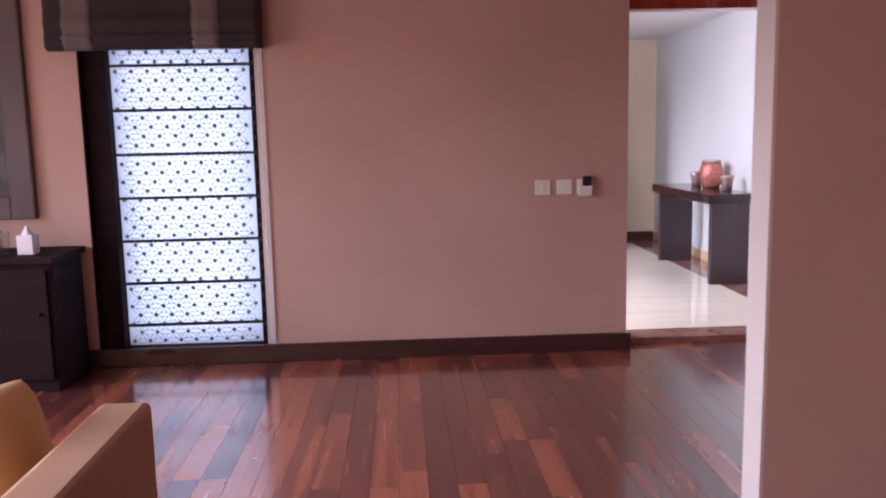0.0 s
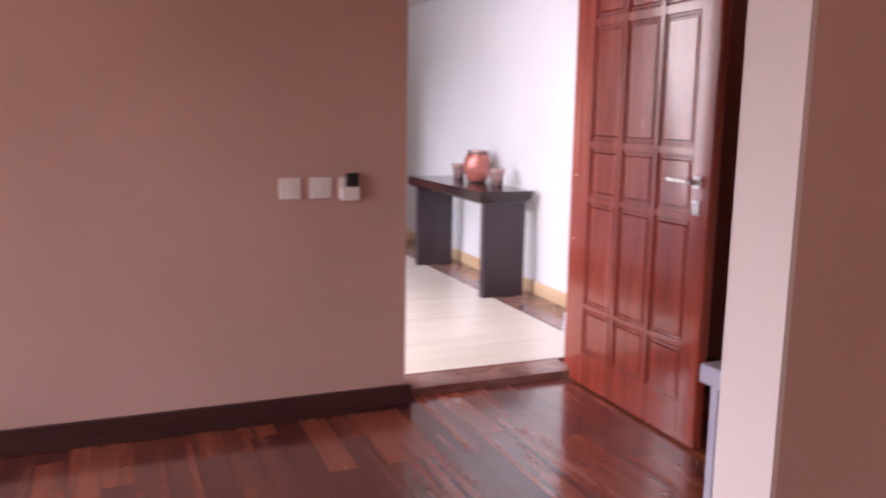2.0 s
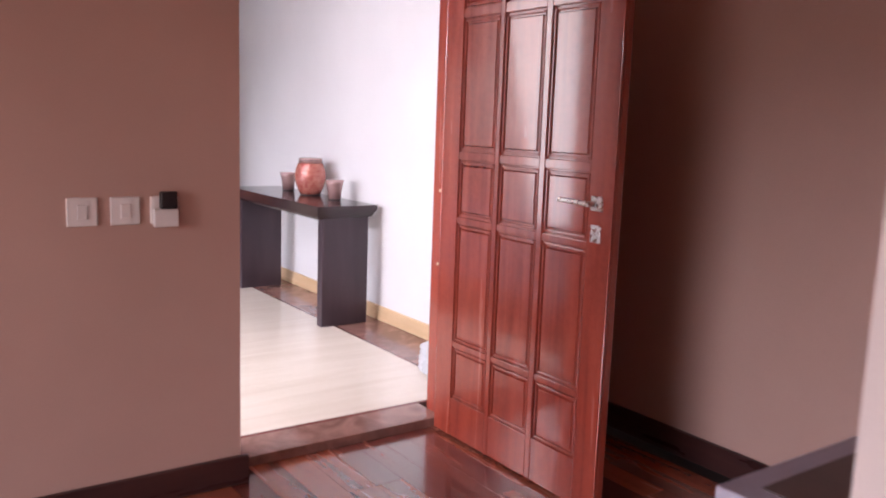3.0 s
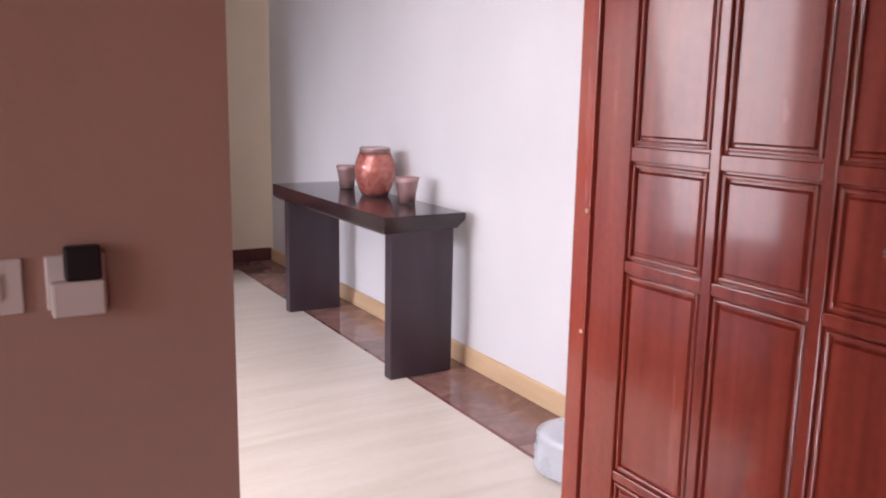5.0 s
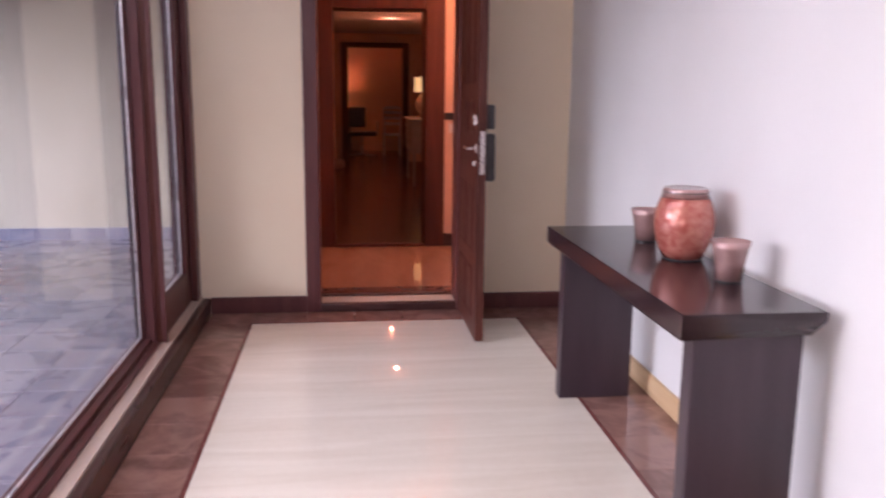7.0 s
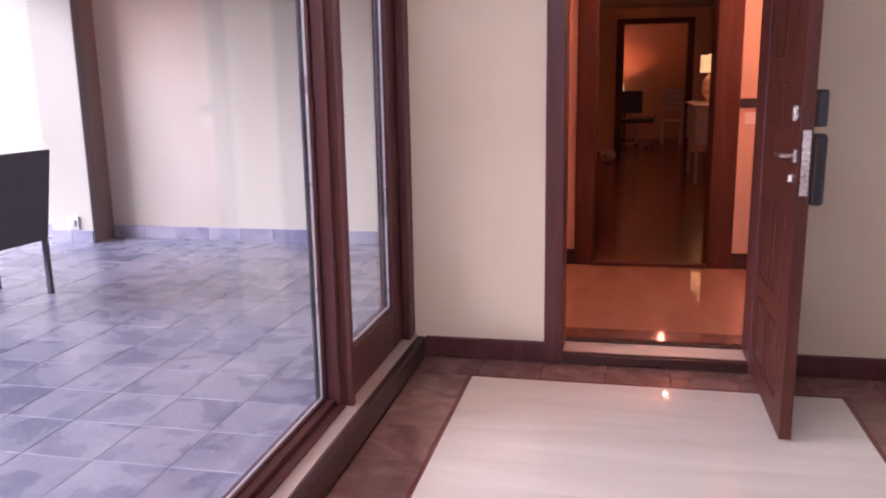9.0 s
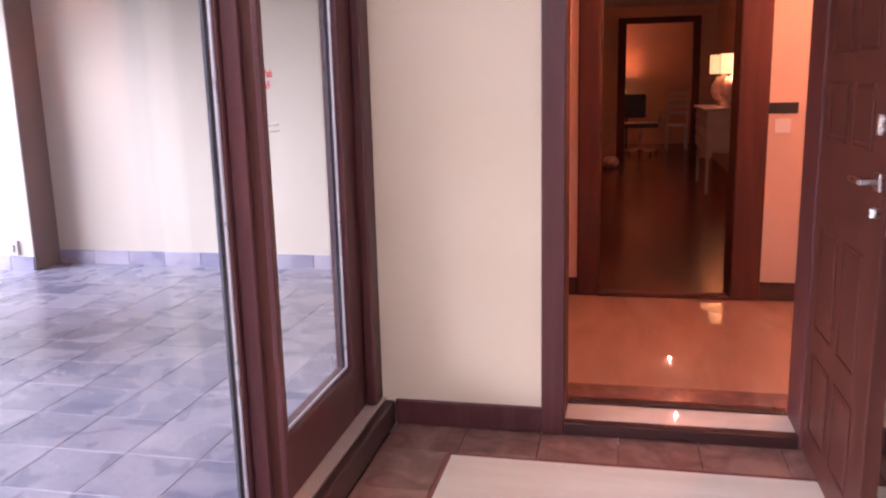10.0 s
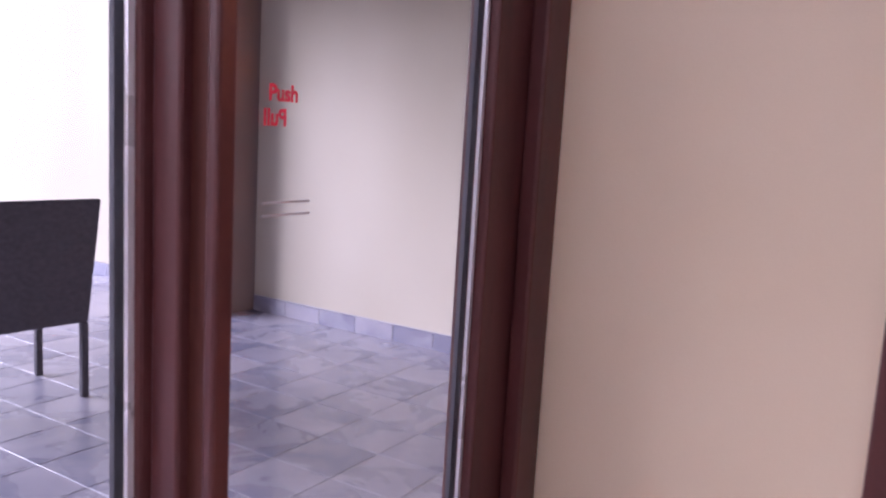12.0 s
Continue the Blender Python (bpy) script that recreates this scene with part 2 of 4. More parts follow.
M_SHADE = mat("lit_lamp_shade", (0.95, 0.62, 0.26), (1.0, 0.70, 0.32), 0.8, fine=120, bump=0.05, emit=0.75)
M_LAMPB = mat("marbled_ceramic", (0.40, 0.24, 0.19), (0.72, 0.58, 0.52), 0.3, scale=(16, 16, 16), fine=60, bump=0.02)
M_SAGE = mat("painted_sage_wood", (0.40, 0.37, 0.33), (0.50, 0.46, 0.42), 0.45, fine=100, bump=0.03)
M_PALE = mat("pale_grey_ceramic", (0.52, 0.55, 0.58), (0.64, 0.66, 0.69), 0.3, scale=(6, 6, 6), fine=80, bump=0.03)
# Dark only to cut the bounce light below the unseen soffit.
M_SOFFIT = mat("unseen_dark_soffit", (0.10, 0.075, 0.07), (0.16, 0.12, 0.11), 0.7, scale=(3, 3, 3), fine=80, bump=0.05)
M_RED = mat("red_lettering", (0.88, 0.04, 0.10), (0.92, 0.06, 0.12), 0.5, bump=0.0, fine=50)
M_SEAL = mat("pale_aluminium_seal", (0.70, 0.70, 0.74), (0.78, 0.78, 0.82), 0.3, metal=0.3, fine=100, bump=0.0)
M_GASKET = mat("dark_grey_gasket", (0.07, 0.07, 0.085), (0.10, 0.10, 0.115), 0.6, fine=100, bump=0.02)
M_GRASS = mat("garden_ground", (0.10, 0.11, 0.07), (0.16, 0.16, 0.11), 0.9, fine=20, bump=0.3)
M_PAPER = mat("white_card", (0.72, 0.70, 0.72), (0.80, 0.78, 0.80), 0.6, fine=120, bump=0.02)

# ---- building helpers ----
AT = {}

def box(bm, x0, x1, y0, y1, z0, z1, bevel=0.0, segs=2):
    made = bmesh.ops.create_cube(bm, size=1.0, matrix=Matrix.Translation(((x0 + x1) / 2, (y0 + y1) / 2, (z0 + z1) / 2)) @ Matrix.Diagonal((x1 - x0, y1 - y0, z1 - z0, 1)))
    if bevel:
        edges = list({e for v in made["verts"] for e in v.link_edges})
        bmesh.ops.bevel(bm, geom=edges, offset=bevel, segments=segs, affect="EDGES", profile=0.5)
    return bm

def boxes(*rows, bevel=0.0):
    bm = bmesh.new()
    for r in rows:
        box(bm, *r, bevel=bevel)
    return bm

def lathe(profile, x, y, z, steps=32):
    """A turned body from (radius, height) pairs."""
    bm = bmesh.new()
    rings = [[bm.verts.new((x + r * math.cos(2 * math.pi * k / steps), y + r * math.sin(2 * math.pi * k / steps), z + h)) for k in range(steps)] for r, h in profile]
    for a, b in zip(rings, rings[1:]):
        for k in range(steps):
            bm.faces.new((a[k], a[(k + 1) % steps], b[(k + 1) % steps], b[k]))
    bm.faces.new(rings[0][::-1])
    bm.faces.new(rings[-1])
    return bm

def rod(bm, a, b, r, steps=10):
    a, b = Vector(a), Vector(b)
    m = Matrix.Translation((a + b) / 2) @ (b - a).to_track_quat("Z", "Y").to_matrix().to_4x4()
    bmesh.ops.create_cone(bm, cap_ends=True, segments=steps, radius1=r, radius2=r, depth=(b - a).length, matrix=m)
    return bm

def ring(bm, centre, axis_u, axis_v, radius, thick, depth_axis, depth, steps=28):
    """A flat ring of rectangular section."""
    c, u, v, n = Vector(centre), Vector(axis_u), Vector(axis_v), Vector(depth_axis)
    loops = []
    for k in range(steps):
        d = u * math.cos(2 * math.pi * k / steps) + v * math.sin(2 * math.pi * k / steps)
        loops.append([bm.verts.new(c + d * r + n * o) for r, o in ((radius - thick / 2, 0), (radius + thick / 2, 0), (radius + thick / 2, depth), (radius - thick / 2, depth))])
    for k in range(steps):
        a, b = loops[k], loops[(k + 1) % steps]
        for i in range(4):
            bm.faces.new((a[i], a[(i + 1) % 4], b[(i + 1) % 4], b[i]))
    return bm

def thing(name, x, y, z, label, category, group="", kind=""):
    ob = new(name)
    ob.empty_display_size = 0.1
    ob.location = (x, y, z)
    AT[ob] = Vector((x, y, z))
    return tagged(ob, label, category, group, kind)

def part(name, bm, material, parent=None, label="", smooth=False):
    """One mesh object from a bmesh in world metres, with its origin at the middle of its base."""
    bmesh.ops.recalc_face_normals(bm, faces=bm.faces)
    lo = Vector([min(v.co[i] for v in bm.verts) for i in range(3)])
    hi = Vector([max(v.co[i] for v in bm.verts) for i in range(3)])
    c = Vector(((lo.x + hi.x) / 2, (lo.y + hi.y) / 2, lo.z))
    bmesh.ops.translate(bm, verts=bm.verts, vec=-c)
    me = bpy.data.meshes.new(name)
    bm.to_mesh(me)
    bm.free()
    me.materials.append(material)
    if smooth:
        for p in me.polygons:
            p.use_smooth = len(p.vertices) == 4
    ob = new(name, me)
    ob.location = c
    AT[ob] = c
    if parent:
        ob.parent = parent
        ob.location = c - AT[parent]
    if label:
        tagged(ob, label)
    return ob

def structure(name, bm, material, label, category):
    return tagged(part(name, bm, material), label, category, kind="structure")

# ---- levels and lines of the plan ----
Z0 = -0.04          # sitting room floor
WF, WB = 4.84, 5.07  # sitting room's north wall, front and back
XR = 3.48           # east wall of sitting room alcove and hall
YE = 9.71           # hall's end wall
ZT = 0.05           # terrace floor
YT = 12.2           # terrace end wall

# ---- sitting room: structure ----
sub = structure("floor", boxes((-3.6, XR + 0.1, -3.6, 4.957, Z0 - 0.12, Z0 - 0.012)), M_SUB, "dark red hardwood plank floor, polished", "floor")
structure("wall_sitting_north", boxes((-3.6, -1.541, WF, WB, Z0, 2.7), (-1.541, -0.453, WF, WB, 2.15, 2.7), (-1.541, -0.453, WF, WB, Z0 - 0.1, 0.03), (-0.453, 1.773, WF, WB, Z0, 2.7),
          (1.773, 2.84, WF, WB, 2.17, 2.7), (2.84, XR + 0.1, WF, WB, Z0, 2.7)), M_WALL, "pinkish beige painted wall with a doorway and a window", "wall")
structure("wall_partition", boxes((1.518, XR + 0.1, 2.277, 2.413, Z0, 2.7)), M_WALL, "beige painted partition wall ending in a free edge", "wall")
# End face in a lighter colour for the light from the west.
structure("partition_edge", boxes((1.506, 1.518, 2.277, 2.413, Z0, 2.7)), M_JAMB, "cream end face of the partition wall, lightened as its lit side", "wall")
structure("wall_alcove_east", boxes((XR, XR + 0.1, 2.413, WF, Z0, 2.7)), M_WALL, "beige painted alcove wall", "wall")
# Unseen wall; the opening is added for the west lamp.
structure("wall_sitting_west", boxes((-3.7, -3.6, -3.6, 0.8, Z0, 2.7), (-3.7, -3.6, 3.8, WB, Z0, 2.7), (-3.7, -3.6, 0.8, 3.8, Z0, 0.5), (-3.7, -3.6, 0.8, 3.8, 2.3, 2.7)), M_WALL, "beige painted wall", "wall")
structure("wall_sitting_east", boxes((XR, XR + 0.1, -3.6, 2.277, Z0, 2.7)), M_WALL, "beige painted wall", "wall")
# Unseen wall; its opening is added to house the south fill lamp.
structure("wall_sitting_south", boxes((-3.6, -3.2, -3.7, -3.6, Z0, 2.7), (-1.2, XR, -3.7, -3.6, Z0, 2.7), (-3.2, -1.2, -3.7, -3.6, Z0, 0.5), (-3.2, -1.2, -3.7, -3.6, 2.1, 2.7)), M_WALL, "beige painted wall", "wall")
# Unseen ceiling; the darker wall material is there to cut bounce light.
structure("ceiling_sitting", boxes((-3.7, XR + 0.1, -3.7, WB, 2.7, 2.8)), M_WALL, "unseen sitting room ceiling, toned down to cut bounce light", "ceiling")
structure("baseboard_sitting", boxes((-3.6, 1.80, WF - 0.022, WF, Z0, 0.072), (2.86, XR, WF - 0.022, WF, Z0, 0.072), (XR - 0.022, XR, 2.413, WF - 0.022, Z0, 0.072), bevel=0.005), M_SKIRT, "dark stained wooden skirting board", "skirting")

# window with an iron grille and a patterned sheer screen
win = tagged(part("window_1", boxes((-1.541, -1.405, 4.90, 5.03, 0.03, 2.15), (-0.545, -0.512, 4.90, 5.03, 0.03, 2.15), (-1.405, -0.545, 4.90, 5.03, 0.03, 0.055), (-1.405, -0.545, 4.90, 5.03, 2.08, 2.15), bevel=0.006), M_ESP),
             "tall dark wooden window with black bars and patterned screen", "window", kind="structure")
part("reveal", boxes((-1.541, -1.533, WF - 0.002, 4.90, 0.03, 2.15), (-1.533, -0.461, WF - 0.002, 4.90, 0.03, 0.04)), M_ESP, win)
# Wall paint in a lighter tone, for the light on this reveal.
part("painted_reveal", boxes((-0.5115, -0.453, 4.885, 5.03, 0.041, 2.15)), M_JAMB, win, "wall painted reveal, lightened as its lit side")
part("screen", boxes((-1.405, -0.545, 4.995, 4.998, 0.055, 2.08)), M_SHEER, win, "white sheer screen")
for k in range(8):
    z = 0.183 + 0.269 * k
    part("bar", boxes((-1.405, -0.545, 4.945, 4.965, z, z + 0.018), bevel=0.003), M_GRILLE, win)
    for d in (0.0, 0.09, 0.18):
        part("stud", boxes((-0.537, -0.520, 4.885, 4.901, z + d - 0.004, z + d + 0.022), bevel=0.003), M_GRILLE, win)
bm = bmesh.new()
dx, dz = 0.0975, 0.0565
def petal(bm, a, b, bow):
    """Two thin bowed strips between neighbouring dots."""
    ax, az = a
    bx, bz = b
    nx, nz = -(bz - az), bx - ax
    for side in (-1, 1):
        prev = None
        for i in range(6):
            s = i / 5
            o = side * bow * math.sin(math.pi * s)
            px, pz = ax + (bx - ax) * s + nx * o, az + (bz - az) * s + nz * o
            L = math.hypot(nx, nz)
            q = [bm.verts.new((px + nx / L * w, 4.990, pz + nz / L * w)) for w in (-0.0016, 0.0016)]
            if prev:
                bm.faces.new((prev[0], prev[1], q[1], q[0]))
            prev = q
petals = bmesh.new()
for j in range(38):
    for i in range(9):
        x, z = -1.375 + dx * (i + 0.5 * (j % 2)), 0.08 + dz * j
        if x > -0.56 or z > 2.05:
            continue
        bmesh.ops.create_circle(bm, cap_ends=True, segments=8, radius=0.0125, matrix=Matrix.Translation((x, 4.989, z)) @ Matrix.Rotation(math.pi / 2, 4, "X"))
        for ex, ez in ((dx, 0), (dx / 2, dz), (-dx / 2, dz)):
            if -1.40 < x + ex < -0.56 and z + ez < 2.07:
                petal(petals, (x, z), (x + ex, z + ez), 0.16)
tagged(part("dots", bm, M_MOTIF, win, "blue grey dots on the screen"), kind="stuff")
tagged(part("petals", petals, M_PETAL, win, "thin grey petal outlines on the screen"), kind="stuff")
cord = thing("blind_cord", -0.47, WF - 0.012, 0.10, "white looped pull cord beside the window", "cord")
bm = bmesh.new()
rod(bm, (-0.476, WF - 0.01, 0.10), (-0.476, WF - 0.01, 2.1), 0.004, 8)
part("string", bm, M_PAPER, cord)
bm = bmesh.new()
rod(bm, (-0.460, WF - 0.01, 0.10), (-0.460, WF - 0.01, 2.1), 0.004, 8)
part("string", bm, M_PAPER, cord)
part("toggle", lathe(((0.005, 0), (0.009, 0.01), (0.007, 0.035), (0.003, 0.04)), -0.476, WF - 0.012, 0.70, 10), M_PAPER, cord)

blind = thing("roman_blind", -1.05, 4.75, 1.87, "raised dark striped cloth blind above the window", "blind")
ragged = random.Random(11)
def fold(x0, x1, name, material, proud=0.0, rag=0.0):
    """A stack of soft folds seen from the front; rag frays the upright edges."""
    bm = bmesh.new()
    turns = [(4.70, 1.872), (4.665, 1.885), (4.655, 1.91), (4.662, 1.925), (4.654, 1.945), (4.67, 1.97), (4.66, 2.03), (4.675, 2.09), (4.67, 2.27), (4.68, 2.42)]
    prof = []
    for (ya, za), (yb, zb) in zip(turns, turns[1:]):
        k = max(1, round((zb - za) / 0.012))
        prof += [(ya + (yb - ya) * i / k, za + (zb - za) * i / k) for i in range(k)]
    prof.append(turns[-1])
    n = max(2, int((x1 - x0) / 0.03))
    left, right = [[ragged.uniform(-rag, rag) * (2 if ragged.random() < 0.2 else 1) for _ in prof] for _ in range(2)]
    rows = []
    for i in range(n + 1):
        x = x0 + (x1 - x0) * i / n
        edge = left if i == 0 else right if i == n else [0.0] * len(prof)
        rows.append([bm.verts.new((x + e, y - proud + 0.004 * math.sin(17 * x + 3 * z), z)) for (y, z), e in zip(prof, edge)] + [bm.verts.new((x, 4.83, 2.42)), bm.verts.new((x, 4.83, 1.885))])
    for a, b in zip(rows, rows[1:]):
        for k in range(len(a)):
            bm.faces.new((a[k], a[(k + 1) % len(a)], b[(k + 1) % len(a)], b[k]))
    bm.faces.new(rows[0])
    bm.faces.new(rows[-1][::-1])
    return part(name, bm, material, blind, smooth=True)
fold(-1.649, -0.442, "cloth", M_BLIND)
fold(-1.545, -1.385, "stripe", M_STRIPE, 0.004, 0.006)
fold(-0.815, -0.665, "stripe", M_STRIPE, 0.004, 0.006)

# sofa
sofa = thing("sofa", -1.33, 1.73, Z0, "beige upholstered sofa with padded straight arms", "sofa")
part("arm", boxes((-0.595, -0.435, 1.28, 2.27, Z0 + 0.06, 0.56), bevel=0.022), M_SOFA, sofa)
part("arm", boxes((-2.235, -2.075, 1.28, 2.27, Z0 + 0.06, 0.56), bevel=0.022), M_SOFA, sofa)
part("base", boxes((-2.075, -0.595, 1.30, 2.22, Z0 + 0.06, 0.22), bevel=0.02), M_SOFA, sofa)
part("seat", boxes((-2.065, -1.34, 1.48, 2.25, 0.225, 0.37), bevel=0.035), M_SOFA, sofa)
part("seat", boxes((-1.33, -0.605, 1.48, 2.25, 0.225, 0.37), bevel=0.035), M_SOFA, sofa)
part("backrest", boxes((-2.075, -0.595, 1.08, 1.30, Z0 + 0.06, 0.74), bevel=0.03), M_SOFA, sofa)
for x in (-2.155, -0.515):
    for y in (1.34, 2.20):
        part("foot", boxes((x - 0.03, x + 0.03, y - 0.03, y + 0.03, Z0, Z0 + 0.062)), M_SKIRT, sofa)

def pillow(x, y, z, w, h, t, m, rot, label):
    bm = bmesh.new()
    bmesh.ops.create_grid(bm, x_segments=12, y_segments=12, size=0.5)
    geo = bmesh.ops.extrude_face_region(bm, geom=bm.faces[:])
    top = [v for v in geo["geom"] if isinstance(v, bmesh.types.BMVert)]
    tops = set(top)
    for v in bm.verts:
        f = max(0.0, (1 - (2 * v.co.x) ** 4) * (1 - (2 * v.co.y) ** 4)) ** 0.6
        s = 1 if v in tops else -1
        pinch = 1 - 0.09 * (abs(2 * v.co.x) * abs(2 * v.co.y)) ** 2 + 0.03 * (1 - f)
        v.co = Vector((v.co.x * w * pinch, v.co.y * h * pinch, s * (0.004 + t / 2 * f)))
    bmesh.ops.transform(bm, verts=bm.verts, matrix=pose(x, y, z, *rot))
    return tagged(part("cushion", bm, m, smooth=True), label, "cushion")
pillow(-0.80, 2.06, 0.50, 0.36, 0.33, 0.14, M_CUSH, (78, 0, 84), "soft yellow cushion leaning on the sofa arm")

# sideboard, mirror and small things beside the window
side = thing("sideboard", -2.45, 4.58, Z0, "dark wooden sideboard against the wall, deepened for its shade", "sideboard")
part("body", boxes((-3.30, -1.60, 4.36, 4.815, Z0, 0.69), bevel=0.006), M_ESP, side)
part("top", boxes((-3.34, -1.57, 4.33, 4.817, 0.692, 0.73), bevel=0.006), M_ESP, side)
for k in range(3):
    x = -3.27 + 0.56 * k
    d = part("door", boxes((x, x + 0.53, 4.342, 4.358, 0.03, 0.66), bevel=0.004), M_ESP, side)
    part("knob", lathe(((0.008, 0), (0.014, 0.01), (0.010, 0.02)), x + 0.48, 4.332, 0.40, 12), M_ESP, d)
mir = thing("framed_picture", -2.4, WF - 0.03, 0.90, "large dark speckled picture in a grey frame", "picture")
part("frame", boxes((-1.98, -1.84, WF - 0.05, WF - 0.003, 0.90, 2.4), (-3.2, -3.06, WF - 0.05, WF - 0.003, 0.90, 2.4), (-3.06, -1.98, WF - 0.05, WF - 0.003, 0.90, 1.04), (-3.06, -1.98, WF - 0.05, WF - 0.003, 2.26, 2.4), bevel=0.01), M_STRIPE, mir)
part("canvas", boxes((-3.06, -1.98, WF - 0.025, WF - 0.02, 1.04, 2.26)), M_ART, mir)
card = thing("tissue_box", -1.77, 4.50, 0.73, "small white card box with a tissue", "box")
part("carton", boxes((-1.815, -1.725, 4.46, 4.55, 0.73, 0.84), bevel=0.004), M_PAPER, card)
bm = bmesh.new()
bmesh.ops.create_cone(bm, cap_ends=True, segments=7, radius1=0.032, radius2=0.006, depth=0.05, matrix=Matrix.Translation((-1.77, 4.505, 0.865)))
part("tissue", bm, M_PAPER, card)
for x, y in ((-1.89, 4.48), (-1.97, 4.56), (-1.95, 4.42)):
    tagged(part("drinking_glass", lathe(((0.028, 0), (0.033, 0.10), (0.034, 0.13), (0.031, 0.13), (0.025, 0.01)), x, y, 0.73, 20), M_GLASS, smooth=True), "clear drinking glass standing on the sideboard", "glass", "glasses on the sideboard")

# switches
def switch_plate(x, kind_label):
    s = thing("light_switch", x, WF, 0.967, kind_label, "switch", "switches by the doorway")
    part("plate", boxes((x - 0.048, x + 0.048, WF - 0.010, WF, 0.967, 1.061), bevel=0.004), M_PLATE, s)
    part("rocker", boxes((x - 0.016, x + 0.016, WF - 0.0145, WF - 0.010, 0.99, 1.038), bevel=0.002), M_PLATE, s)
    return s
switch_plate(1.238, "white square wall switch")
switch_plate(1.373, "white square wall switch")
s3 = switch_plate(1.502, "white wall holder with a black remote in it")
part("holder", boxes((1.46, 1.545, WF - 0.032, WF - 0.0105, 0.957, 1.018), bevel=0.005), M_PLATE, s3)
part("remote", boxes((1.482, 1.540, WF - 0.034, WF - 0.012, 1.019, 1.078), bevel=0.005), M_BLACK, s3, "black remote")

# lattice cabinet behind the partition
cab = thing("lattice_cabinet", 2.4, 2.6, Z0, "silver grey cabinet with mirror panels, drawn white, behind ring lattice", "cabinet")
CX, CY0, CY1, CT = 1.750, 2.490, 2.715, 0.80
part("top", boxes((CX - 0.02, 3.0, CY0, CY1 + 0.02, CT - 0.045, CT), bevel=0.005), M_SILVER, cab)
part("tray", boxes((CX + 0.03, 2.95, CY0 + 0.01, CY1 - 0.03, CT, CT + 0.004)), M_TRAY, cab)
part("mirror_body", boxes((CX + 0.022, 2.97, CY0 + 0.01, CY1 - 0.02, Z0 + 0.08, CT - 0.046)), M_PANEL, cab, "mirror panels, drawn white for their bright reflection")
for x in (CX, 2.96):
    for y in (CY0, CY1 - 0.022):
        part("post", boxes((x, x + 0.022, y, y + 0.022, Z0, CT - 0.046)), M_SILVER, cab)
for k in range(5):
    z = Z0 + 0.09 + 0.135 * k
    bm = bmesh.new()
    ring(bm, (CX + 0.004, (CY0 + CY1) / 2, z + 0.05), (0, 1, 0), (0, 0, 1), 0.060, 0.015, (1, 0, 0), 0.016)
    box(bm, CX + 0.004, CX + 0.020, CY0 + 0.022, CY0 + 0.040, z + 0.042, z + 0.058)
    box(bm, CX + 0.004, CX + 0.020, CY1 - 0.040, CY1 - 0.022, z + 0.042, z + 0.058)
    part("lattice_ring", bm, M_SILVER, cab)

# ---- doorway from sitting room to hall ----
frame_1 = structure("door_frame_1", boxes((1.773, 1.805, 4.957, WB + 0.02, Z0, 2.17), (2.79, 2.84, 5.022, WB + 0.02, Z0, 2.17), (2.812, 2.84, 4.94, 5.022, Z0, 2.17), (1.805, 2.79, 4.957, WB + 0.02, 2.10, 2.17), (2.84, 2.90, WB, WB + 0.02, 0, 2.22), (1.71, 1.773, WB, WB + 0.02, 0, 2.22), bevel=0.004), M_MAHOG, "dark red wooden door frame", "door frame")
for z in (0.703, 1.039):
    bm = bmesh.new()
    rod(bm, (2.7875, 5.034, z), (2.790, 5.034, z), 0.006, 12)
    part("screw_cap", bm, M_PINE, frame_1)
structure("threshold_1", boxes((1.805, 2.79, 4.957, 5.16, Z0 - 0.05, 0.0), bevel=0.004), M_BAND, "red brown marble door threshold", "threshold")
door = tagged(part("door_1", boxes((2.738, 2.768, 3.92, 4.93, Z0 + 0.012, 2.08), bevel=0.003), M_MAHOG), "open polished mahogany door with raised rectangular panels", "door", kind="structure")
cols = ((4.569, 4.811), (4.302, 4.541), (4.035, 4.271))
rws = ((0.145, 0.376), (0.402, 0.920), (0.948, 1.190), (1.225, 1.768), (1.808, 1.95))
def raised_panel(y0, y1, z0, z1, x, side, h=0.010, rise=0.008):
    """A rounded moulding and a proud field inside it, with a groove round each; side is the way it faces along x."""
    bm = bmesh.new()
    o, w = 0.006, 0.010
    y0, y1, z0, z1 = y0 + o, y1 - o, z0 + o, z1 - o
    for a in ((y0, y0 + w, z0, z1), (y1 - w, y1, z0, z1), (y0 + w, y1 - w, z0, z0 + w), (y0 + w, y1 - w, z1 - w, z1)):
        box(bm, min(x, x + side * h), max(x, x + side * h), *a, bevel=0.0035)
    g, t = w + 0.006, 0.005
    lo = [bm.verts.new((x, a, b)) for a, b in ((y0 + g, z0 + g), (y1 - g, z0 + g), (y1 - g, z1 - g), (y0 + g, z1 - g))]
    hi = [bm.verts.new((x + side * rise, a, b)) for a, b in ((y0 + g + t, z0 + g + t), (y1 - g - t, z0 + g + t), (y1 - g - t, z1 - g - t), (y0 + g + t, z1 - g - t))]
    bm.faces.new(hi)
    for k in range(4):
        bm.faces.new((lo[k], lo[(k + 1) % 4], hi[(k + 1) % 4], hi[k]))
    return bm
for y0, y1 in cols:
    for z0, z1 in rws:
        part("panel", raised_panel(y0, y1, z0, z1, 2.7375, -1), M_MAHOG, door)
for y0, y1 in ((3.9205, 4.035), (4.271, 4.302), (4.541, 4.569), (4.811, 4.9295)):
    part("stile", boxes((2.7245, 2.7375, y0, y1, Z0 + 0.0125, 2.0795), bevel=0.003), M_MAHOG, door)
